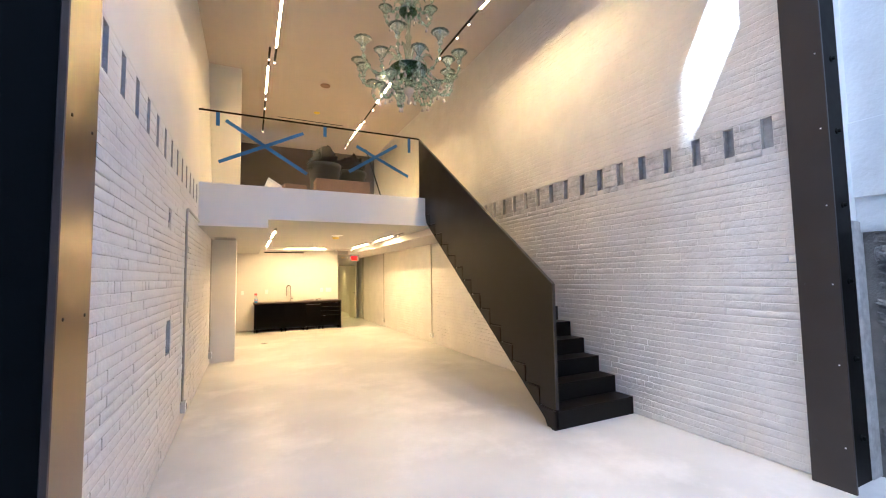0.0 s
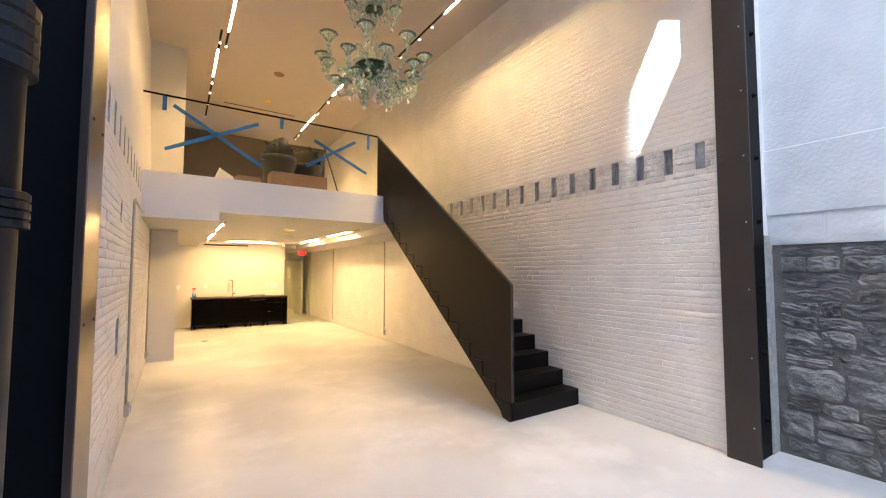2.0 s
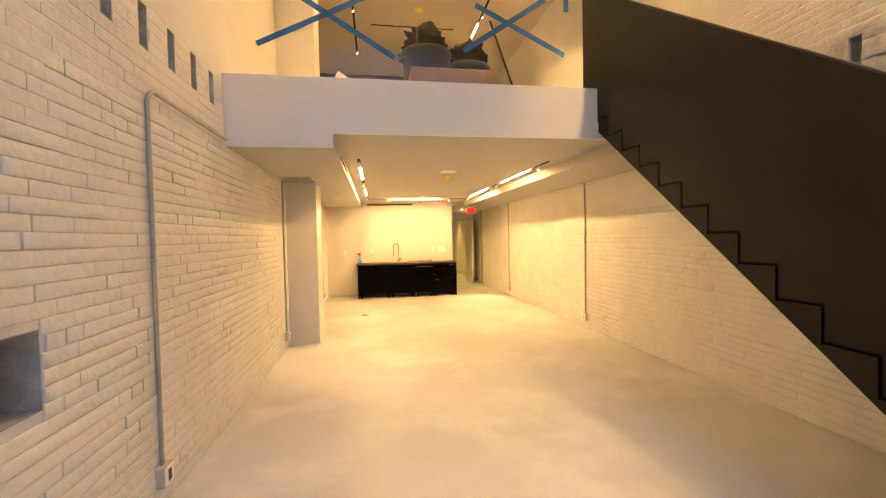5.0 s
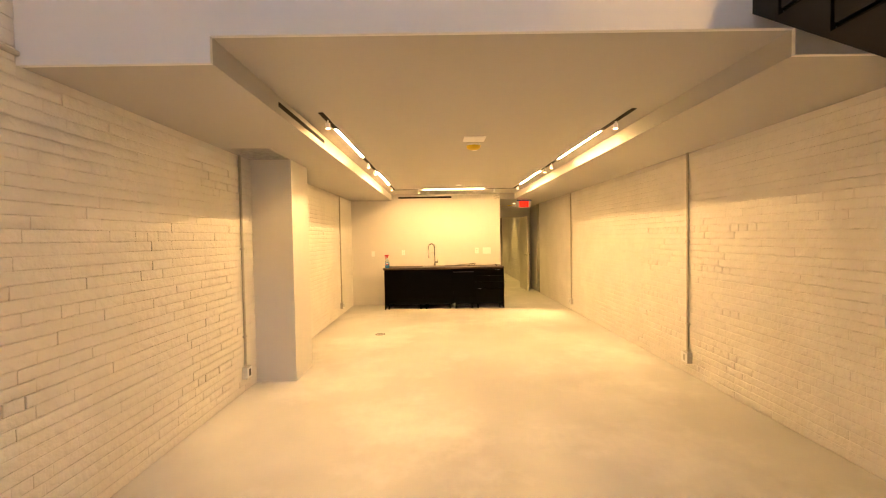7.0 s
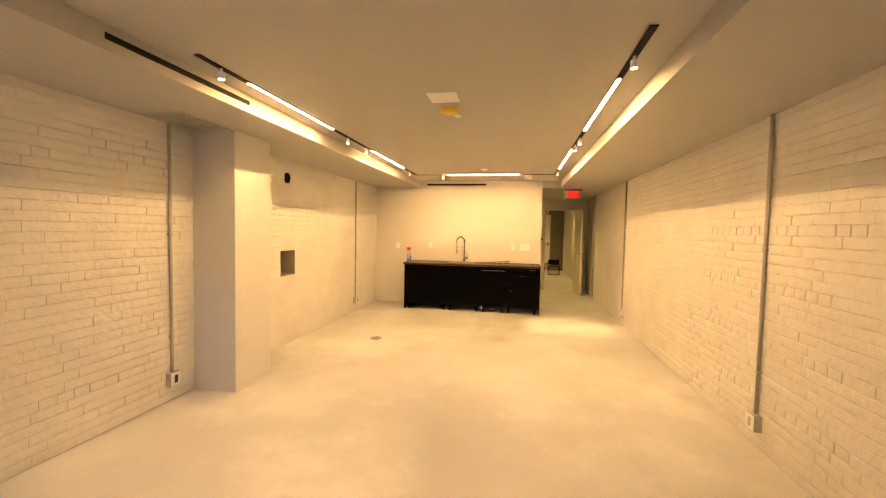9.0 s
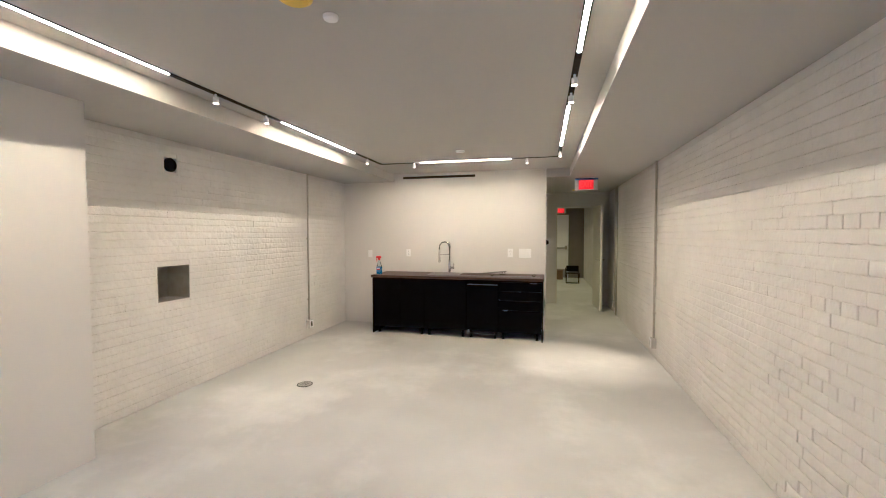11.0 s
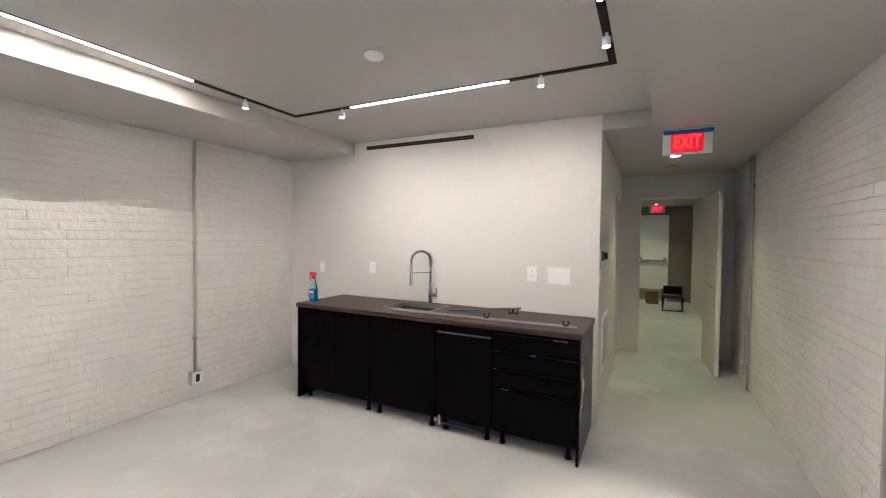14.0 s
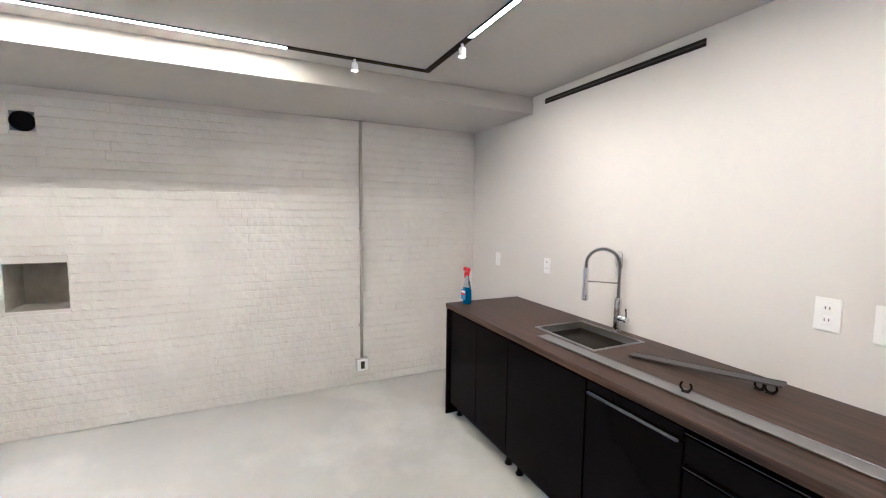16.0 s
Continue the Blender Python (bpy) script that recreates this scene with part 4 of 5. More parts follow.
grid = [[cover.verts.new((2.7365 + 0.006 * random.random() + (0.03 * random.random() if (i in (2, 3) and j == 0) else 0), 13.0 + 0.03 * j, 0.36 + 0.07 * i)) for j in range(n)] for i in range(n)]
for i in range(n - 1):
    for j in range(n - 1):
        cover.faces.new((grid[i][j], grid[i][j + 1], grid[i + 1][j + 1], grid[i + 1][j]))
solid = bmesh.ops.solidify(cover, geom=cover.faces[:], thickness=0.0015)
single("plastic_film", cover, glass("thin_plastic_film", (0.9, 0.9, 0.9), 0.25, 1.2), "crumpled clear plastic film on the cabinet end", "film", base=(2.737, 13.05, 0.36))

# sink
sink = thing("sink", (1.215, 13.41, 0.9), "inset stainless steel sink bowl in the worktop", "sink")
rim = panel_with_holes(0.9, 0.9035, 0.966, 1.464, 13.216, 13.604, [(0.985, 1.445, 13.235, 13.585)], along='y')
bmesh.ops.transform(rim, matrix=swap, verts=rim.verts)
bmesh.ops.recalc_face_normals(rim, faces=rim.faces)
part("rim", rim, STEEL, sink)
bx0, bx1, by0, by1, bz = 0.985, 1.445, 13.235, 13.585, 0.72
part("bowl", boxes([(bx0 - 0.004, bx1 + 0.004, by0 - 0.004, by1 + 0.004, bz - 0.004, bz), (bx0 - 0.004, bx0, by0 - 0.004, by1 + 0.004, bz, 0.8995), (bx1, bx1 + 0.004, by0 - 0.004, by1 + 0.004, bz, 0.8995),
                    (bx0, bx1, by0 - 0.004, by0, bz, 0.8995), (bx0, bx1, by1, by1 + 0.004, bz, 0.8995)]), STEEL, sink)
part("drain", lathe([(0.045, 0.0), (0.045, 0.003), (0.03, 0.002), (0, 0.001)], 20, (1.215, 13.41, bz)), CHROME, sink)

# spring-neck mixer
FX, FB = 1.235, 13.635
tap = thing("kitchen_faucet", (FX, FB, 0.9), "tall chrome spring-neck kitchen faucet, partly wrapped", "faucet")
part("base", lathe([(0.027, 0.0), (0.027, 0.006), (0.022, 0.01), (0.022, 0.2), (0.018, 0.205), (0.018, 0.21), (0, 0.21)], 20, (FX, FB, 0.9)), CHROME, tap, smooth=False)
knob = part("mixer_body", lathe([(0.018, 0.0), (0.018, 0.05), (0.02, 0.052), (0.02, 0.075), (0, 0.078)], 16, (FX, FB, 0.985), m=pose(0, 0, 0, 0, 90, 0)), CHROME, tap)
part("mixer_lever", tube([(FX + 0.065, FB, 0.985), (FX + 0.072, FB - 0.01, 1.03), (FX + 0.075, FB - 0.02, 1.06)], 0.005, 8), CHROME, knob)
R = 0.097
u = Vector((-0.72, -0.69, 0)).normalized()
hoop = [Vector((FX, FB, 1.11)), Vector((FX, FB, 1.28))] + arc(Vector((FX, FB, 1.31)) + u * R, R, 180, 0, 16, u, (0, 0, 1)) + [Vector((FX, FB, 1.27)) + u * 2 * R]
part("hose", tube(hoop, 0.008, 10), DARK, tap, smooth=True)
coil = []
dist = [0.0]
for p, q in zip(hoop, hoop[1:]):
    dist.append(dist[-1] + (q - p).length)
turns, steps = 46, 46 * 8
for i in range(steps + 1):
    s = dist[-1] * i / steps
    k = max(j for j in range(len(dist)) if dist[j] <= s + 1e-9)
    k = min(k, len(hoop) - 2)
    f = (s - dist[k]) / (dist[k + 1] - dist[k])
    p = hoop[k].lerp(hoop[k + 1], f)
    d = (hoop[k + 1] - hoop[k]).normalized()
    side_v = u.cross(Vector((0, 0, 1))).normalized()
    up_v = d.cross(side_v).normalized()
    ang = 2 * math.pi * turns * i / steps
    coil.append(p + (side_v * math.cos(ang) + up_v * math.sin(ang)) * 0.0125)
part("spring", tube(coil, 0.0028, 5), CHROME, tap, "chrome coil spring", smooth=True)
tip = Vector((FX, FB, 1.0)) + u * 2 * R
part("spray_head", lathe([(0.012, 0.29), (0.016, 0.285), (0.017, 0.18), (0.02, 0.12), (0.021, 0.085), (0.018, 0.08), (0, 0.08)], 18, (tip.x, tip.y, 1.0)), CHROME, tap)
part("holder_arm", tube([(FX, FB, 1.2), (tip.x, tip.y, 1.2)], 0.005, 8), CHROME, tap)
wrap = bmesh.new()
bmesh.ops.create_icosphere(wrap, subdivisions=3, radius=1)
for v in wrap.verts:
    r = 1 + 0.6 * noise.noise(v.co * 3.2)
    v.co = Vector((v.co.x * 0.022 * r, v.co.y * 0.02 * r, v.co.z * 0.055 * r)) + Vector((FX - 0.004, FB - 0.004, 1.34))
part("plastic_wrap", wrap, glass("crumpled_film", (0.95, 0.95, 0.95), 0.15, 1.12), tap, "crumpled clear plastic wrap")

# spray bottle
B = Vector((0.20, 13.14, 0.9))
bottle = thing("spray_bottle", B, "blue window-cleaner spray bottle with a red trigger", "bottle")
bottle_scale = 1.15
part("body", lathe([(0.0, 0.0), (0.036, 0.0), (0.038, 0.006), (0.038, 0.085), (0.036, 0.11), (0.026, 0.14), (0.02, 0.165), (0.014, 0.19), (0.014, 0.2), (0, 0.2)], 20, B, m=Matrix.Diagonal((1.05, 0.7, 1, 1))), glass("bottle_plastic", (0.75, 0.9, 0.98), 0.05, 1.3), bottle, "clear plastic body")
part("liquid", lathe([(0.0, 0.003), (0.034, 0.003), (0.035, 0.085), (0.032, 0.105), (0, 0.105)], 20, B, m=Matrix.Diagonal((1.05, 0.7, 1, 1))), LIQUID, bottle, "blue liquid")
lab = part("label", box(B.x - 0.03, B.x + 0.03, B.y - 0.0295, B.y - 0.0275, B.z + 0.03, B.z + 0.10), LABEL, bottle, "blue and white printed label")
part("label_stripe", box(B.x - 0.024, B.x + 0.024, B.y - 0.031, B.y - 0.0297, B.z + 0.062, B.z + 0.074), RED, lab, "red mark bar")
part("label_stripe", box(B.x - 0.024, B.x + 0.024, B.y - 0.031, B.y - 0.0297, B.z + 0.078, B.z + 0.09), DEVICE, lab, "white mark bar")
part("collar", lathe([(0.016, 0.195), (0.016, 0.22), (0.012, 0.222), (0, 0.222)], 16, B), RED, bottle)
head_bm = box(B.x - 0.045, B.x + 0.03, B.y - 0.011, B.y + 0.011, B.z + 0.222, B.z + 0.25, 0.006)
part("spray_head", head_bm, RED, bottle, "red spray head")
part("trigger", tube([(B.x - 0.028, B.y, B.z + 0.224), (B.x - 0.036, B.y, B.z + 0.2), (B.x - 0.034, B.y, B.z + 0.175)], 0.005, 8), RED, bottle)


bottle.scale = (bottle_scale,) * 3


def strip_bar(name, a, b, w, mat, label, lift=0.0):
    a, b = Vector(a), Vector(b)
    d = b - a
    m = Matrix.Translation(a) @ Vector((1, 0, 0)).rotation_difference(d.normalized()).to_matrix().to_4x4()
    t = thing(name, a, label, "metal strip", "loose strips on the worktop")
    L = d.length
    part("plate", box(0, L, -w / 2, w / 2, 0.0, 0.004, 0.001, m=m), mat, t)
    for s in (-1, 1):
        part("lip", box(0, L, s * w / 2 - 0.002, s * w / 2 + 0.002, 0.004, 0.007, 0.001, m=m), mat, t)
    return t


strip_bar("plinth_strip", (1.14, 13.135, 0.904), (2.68, 13.185, 0.902), 0.075, ALUMINIUM, "long aluminium plinth strip lying along the worktop edge")
strip_bar("plinth_plate", (1.58, 13.36, 0.903), (2.17, 13.52, 0.945), 0.075, GREY_STRIP, "short grey metal plate propped on a clip")


def clip(x, y, z, turn):
    pts = arc((0, 0, 0.022), 0.02, -230, 50, 14, (1, 0, 0), (0, 0, 1))
    m = Matrix.Translation((x, y, z)) @ pose(0, 0, 0, 0, 0, turn)
    c = thing("leg_clip", (x, y, z), "small black plastic leg clip on the worktop", "clip", "plinth clips")
    part("ring", tube([m @ p for p in pts], 0.0045, 8), BLACK, c, smooth=True)
    part("pad", box(-0.014, 0.014, -0.012, 0.012, -0.001, 0.004, 0.001, m=m), BLACK, c)


clip(1.99, 13.18, 0.908, 20)
clip(2.60, 13.19, 0.908, 25)
clip(2.13, 13.505, 0.901, 10)
clip(2.09, 13.50, 0.901, -15)

# plates on the kitchen wall


def wall_plate(x, z, w, h, kind):
    names = {"outlet": ("wall_outlet", "white double wall outlet above the worktop", "outlet"), "blank": ("blank_plate", "plain white blank wall plate", "plate"),
             "switch": ("switch_plate", "white triple rocker switch plate above the worktop", "switch")}[kind]
    p = thing(names[0], (x, KITCHEN, z - h / 2), names[1], names[2], "plates on the kitchen wall")
    part("plate", box(x - w / 2, x + w / 2, KITCHEN - 0.007, KITCHEN - 0.0005, z - h / 2, z + h / 2, 0.002), DEVICE, p)
    if kind == "outlet":
        for dz in (-0.024, 0.024):
            s = part("socket", box(x - 0.017, x + 0.017, KITCHEN - 0.0095, KITCHEN - 0.0068, z + dz - 0.018, z + dz + 0.018, 0.001), DEVICE, p)
            for dx in (-0.007, 0.007):
                part("slit", box(x + dx - 0.0015, x + dx + 0.0015, KITCHEN - 0.0102, KITCHEN - 0.0094, z + dz - 0.002, z + dz + 0.009), DARK, s)
    if kind == "switch":
        for dx in (-0.052, 0, 0.052):
            part("rocker", box(x + dx - 0.018, x + dx + 0.018, KITCHEN - 0.011, KITCHEN - 0.0068, z - 0.034, z + 0.034, 0.002), DEVICE, p)


wall_plate(-0.19, 1.195, 0.075, 0.12, "blank")
wall_plate(0.51, 1.217, 0.075, 0.12, "outlet")
wall_plate(2.22, 1.232, 0.085, 0.135, "outlet")
wall_plate(2.45, 1.228, 0.19, 0.145, "switch")

# floor drain, wall hole rings
fd = thing("floor_drain", (0.372, 10.77, 0), "round steel floor drain cover set in concrete", "drain")
part("ring", lathe([(0.079, 0.0), (0.079, 0.003), (0.071, 0.004), (0.069, 0.001), (0.069, 0.0)], 32, (0.372, 10.77, 0)), GREY_STRIP, fd, "dark rim ring")
part("cover", lathe([(0.068, 0.0), (0.068, 0.003), (0.062, 0.004), (0, 0.004)], 28, (0.372, 10.77, 0)), STEEL, fd)
for i in range(5):
    part("slot", box(0.335, 0.409, 10.738 + 0.016 * i, 10.742 + 0.016 * i, 0.0042, 0.005), GREY_STRIP, fd)
for y, z, r, mat in ((3.92, 2.22, 0.052, CEMENT), (10.24, 2.19, 0.066, BLACK)):
    single("duct_hole", lathe([(r, -0.012), (r, 0.005), (r - 0.006, 0.006), (r - 0.008, -0.01), (0, -0.01)], 28, (LEFT + 0.001, y, z), m=pose(0, 0, 0, 0, 90, 0)), mat, "round capped duct hole in the brick wall", "hole", "holes in the brick", base=(LEFT, y, z))

# ---- chandelier ----
CX, CY = 2.04, 4.73
ch = thing("chandelier", (CX, CY, 4.08), "large two-tier pale green blown-glass chandelier with flower cups", "chandelier")
ch_z = [(4.30, 0.02), (4.34, 0.05), (4.38, 0.06), (4.55, 0.03), (4.62, 0.05), (4.68, 0.03), (4.76, 0.06), (4.82, 0.055), (4.88, 0.03), (4.95, 0.05), (5.02, 0.03), (5.08, 0.055), (5.14, 0.03), (5.3, 0.035), (5.4, 0.05), (5.5, 0.03), (5.6, 0.045), (5.7, 0.025), (5.8, 0.03), (5.85, 0.012), (6.0, 0.012)]
part("stem", lathe([(r, z) for z, r in ch_z], 16, (CX, CY, 0)), GREEN_GLASS, ch, smooth=True)
for z, r, nm in ((4.60, 0.275, "lower_bowl"), (5.46, 0.135, "upper_bowl")):
    part("bowl", lathe([(0.0, z - r * 0.5), (r * 0.5, z - r * 0.46), (r * 0.85, z - r * 0.25), (r, z), (r * 0.96, z + 0.01), (r * 0.8, z - r * 0.2), (r * 0.4, z - r * 0.4), (0, z - r * 0.43)], 28, (CX, CY, 0)), DEEP_GLASS, ch, "deep green glass bowl", smooth=True)
part("ceiling_rose", lathe([(0.07, TOP), (0.06, TOP - 0.03), (0.012, TOP - 0.05), (0, TOP - 0.05)], 20, (CX, CY, 0)), CHROME, ch)


def drop(parent, x, y, z, s, mat):
    part("drop", lathe([(0.003 * s, 0.09 * s), (0.004 * s, 0.06 * s), (0.012 * s, 0.045 * s), (0.022 * s, 0.022 * s), (0.018 * s, 0.006 * s), (0, 0)], 10, (x, y, z)), mat, parent, smooth=True)


def glass_arm(a, path, cup, beads=3):
    """A curled glass arm along (radius, height) points, with knops, a flower cup, a candle and drops."""
    d = Vector((math.cos(a), math.sin(a), 0))
    ctrl = [Vector((CX, CY, 0)) + d * r + Vector((0, 0, z)) for r, z in path]
    pts = []
    for i in range(len(ctrl) - 1):
        p0, p1, p2, p3 = ctrl[max(i - 1, 0)], ctrl[i], ctrl[i + 1], ctrl[min(i + 2, len(ctrl) - 1)]
        for k in range(5):
            t = k / 5
            pts.append(0.5 * ((2 * p1) + (p2 - p0) * t + (2 * p0 - 5 * p1 + 4 * p2 - p3) * t * t + (3 * p1 - p0 - 3 * p2 + p3) * t ** 3))
    pts.append(ctrl[-1])
    beads += 3
    arm = part("arm", tube(pts, 0.01, 7, radii=[0.011 + 0.006 * (i % 2) for i in range(len(pts))]), GREEN_GLASS, ch, smooth=True)
    for q in range(1, beads + 1):
        c = pts[len(pts) * q // (beads + 1)]
        part("knop", lathe([(0, -0.024), (0.024, -0.016), (0.034, 0.0), (0.024, 0.016), (0, 0.024)], 9, c), GREEN_GLASS, arm, smooth=True)
    tip = pts[-1]
    k = cup
    part("knop", lathe([(0, -0.01), (0.026 * k, 0.0), (0.036 * k, 0.02), (0.026 * k, 0.04), (0.016, 0.05), (0, 0.05)], 12, tip), GREEN_GLASS, arm, smooth=True)
    part("cup", lathe([(0.014, 0.045), (0.03 * k, 0.06), (0.042 * k, 0.09), (0.062 * k, 0.125), (0.105 * k, 0.158), (0.102 * k, 0.161), (0.058 * k, 0.131), (0.038 * k, 0.095), (0.01, 0.062), (0, 0.062)], 48, tip, flute=0.05, flutes=12), GREEN_GLASS, arm, "fluted flower cup", smooth=True)
    part("candle", lathe([(0.011, 0.06), (0.011, 0.15), (0.016, 0.168), (0.009, 0.20), (0, 0.21)], 9, tip), PINK_GLASS, arm, smooth=True)
    low = min(pts, key=lambda p: p.z)
    drop(arm, low.x, low.y, low.z - 0.105, 1.0, PINK_GLASS)
    mid = pts[len(pts) // 3]
    drop(arm, mid.x, mid.y, mid.z - 0.10, 0.8, GREEN_GLASS)


for i in range(8):
    glass_arm(2 * math.pi * (i + 0.3) / 8, [(0.05, 4.60), (0.22, 4.58), (0.42, 4.42), (0.58, 4.40), (0.70, 4.50), (0.73, 4.64)], 1.15)
for i in range(8):
    glass_arm(2 * math.pi * (i + 0.8) / 8, [(0.05, 4.56), (0.20, 4.50), (0.38, 4.34), (0.52, 4.28), (0.62, 4.32), (0.64, 4.42)], 1.0)
for i in range(6):
    glass_arm(2 * math.pi * (i + 0.55) / 6, [(0.05, 4.46), (0.16, 4.38), (0.26, 4.24), (0.34, 4.20), (0.40, 4.24)], 0.9, 2)
for i in range(6):
    glass_arm(2 * math.pi * (i + 0.15) / 6, [(0.04, 5.50), (0.14, 5.49), (0.25, 5.38), (0.34, 5.38), (0.39, 5.50)], 1.0, 2)
for i in range(10):
    a = 2 * math.pi * (i + 0.5) / 10
    d = Vector((math.cos(a), math.sin(a), 0))
    for z0, reach, high in ((4.58, 0.30, 0.26), (5.46, 0.22, 0.24)):
        c = Vector((CX, CY, z0))
        pts = [c + d * 0.05, c + d * reach * 0.45 + Vector((0, 0, high * 0.6)), c + d * reach * 0.8 + Vector((0, 0, high)), c + d * reach * 1.05 + Vector((0, 0, high * 0.95)), c + d * reach * 1.15 + Vector((0, 0, high * 0.7))]
        part("leaf", tube(pts, 0.02, 7, radii=[0.010, 0.018, 0.022, 0.016, 0.005]), GREEN_GLASS, ch, "curled glass leaf", smooth=True)
    drop(ch, CX + d.x * 0.19, CY + d.y * 0.19, 4.40, 1.1, PINK_GLASS)
    drop(ch, CX + d.x * 0.30, CY + d.y * 0.30, 4.20, 0.9, PINK_GLASS)
    drop(ch, CX + d.x * 0.11, CY + d.y * 0.11, 5.30, 0.8, PINK_GLASS)
part("finial", lathe([(0.0, 4.08), (0.02, 4.085), (0.036, 4.11), (0.03, 4.14), (0.012, 4.17), (0.02, 4.2), (0.06, 4.24), (0.08, 4.28), (0.05, 4.33), (0, 4.33)], 18, (CX, CY, 0), flute=0.05, flutes=8), PINK_GLASS, ch, "clear glass finial drop", smooth=True)

# ---- rubble stones of the courtyard wall ----
rnd = random.Random(7)


def stone(y0, y1, z0, z1, mat):
    ny, nz = 9, 7
    bm = bmesh.new()
    g = []
    off = Vector((rnd.uniform(0, 50), rnd.uniform(0, 50), 0))
    out = rnd.uniform(0.008, 0.04)
    for i in range(nz + 1):
        row = []
        for j in range(ny + 1):
            s, t = j / ny, i / nz
            e = min(s, 1 - s, t, 1 - t)
            ss = 2 * s - 1
            tt = 2 * t - 1
            fy = ss * (1 - 0.07 * tt ** 4)
            fz = tt * (1 - 0.10 * ss ** 4)
            y = (y0 + y1) / 2 + fy * (y1 - y0) / 2 + 0.012 * noise.noise(Vector((s * 3, t * 3, 1)) + off)
            z = (z0 + z1) / 2 + fz * (z1 - z0) / 2 + 0.012 * noise.noise(Vector((s * 3, t * 3, 5)) + off)
            h = -0.012 if e == 0 else out * (0.8 if e < 0.16 else 1.0) + 0.026 * noise.noise(Vector((s * 4, t * 4, 9)) + off) + 0.018 * noise.noise(Vector((s * 11, t * 9, 19)) + off)
            wz = 0.055 * noise.noise(Vector((y * 2.6, z * 1.7, 31))) + 0.02 * noise.noise(Vector((y * 7, z * 6, 37)))
            wy = 0.05 * noise.noise(Vector((y * 2.2, z * 3.4, 43)))
            row.append(bm.verts.new((4.53 - h, y + wy * min(1, (0.94 - y) * 4), z + wz * min(1, z * 4, (1.93 - z) * 6))))
        g.append(row)
    for i in range(nz):
        for j in range(ny):
            bm.faces.new((g[i][j], g[i + 1][j], g[i + 1][j + 1], g[i][j + 1]))
    bmesh.ops.recalc_face_normals(bm, faces=bm.faces)
    return part("stone", bm, mat, court)


z = 0.02
row_i = 0
while z < 1.88:
    h = min(rnd.choice((0.10, 0.13, 0.16, 0.2, 0.26)), 1.93 - z)
    y = 0.92 - rnd.uniform(0, 0.05)
    while y > -1.2:
        w = rnd.uniform(0.16, 0.44) * (1.2 if h > 0.18 else 1)
        if h > 0.18 and rnd.random() < 0.5:
            cut = h * rnd.uniform(0.4, 0.6)
            stone(y - w - 0.004, y + 0.004, z - 0.004, z + cut + 0.005, STONE)
            stone(y - w - 0.004, y + 0.004, z + cut - 0.004, z + h + 0.004, STONE)
        else:
            stone(y - w - 0.004, y + 0.004, z - 0.004, z + h + 0.004, RED_STONE if (row_i == 4 and 0.55 < y < 0.8) else STONE)
        y -= w
    z += h
    row_i += 1
rough_rows = []
for i in range(7):
    y1 = 0.94 - 0.42 * i
    bm = bmesh.new()
    n = 10
    g = [[bm.verts.new((4.50 - (0.0 if a in (0, n) or b in (0, 6) else 0.012 + 0.02 * noise.noise(Vector((a * 0.6 + i * 9, b * 0.7, 2)))), y1 - 0.40 * a / n, 1.935 + 0.275 * b / 6)) for a in range(n + 1)] for b in range(7)]
    for b in range(6):
        for a in range(n):
            bm.faces.new((g[b][a], g[b][a + 1], g[b + 1][a + 1], g[b + 1][a]))
    bmesh.ops.recalc_face_normals(bm, faces=bm.faces)
    part("painted_stone", bm, OUT_PAINT, court, "rough stone painted white", smooth=True)
part("painted_band", box(4.502, 4.9, -3.0, 0.95, 1.93, 2.21), OUT_PAINT, court, "white painted masonry band")

# ---- bricks of the long walls ----
COURSE, LONG, JOINT = 0.0675, 0.213, 0.010


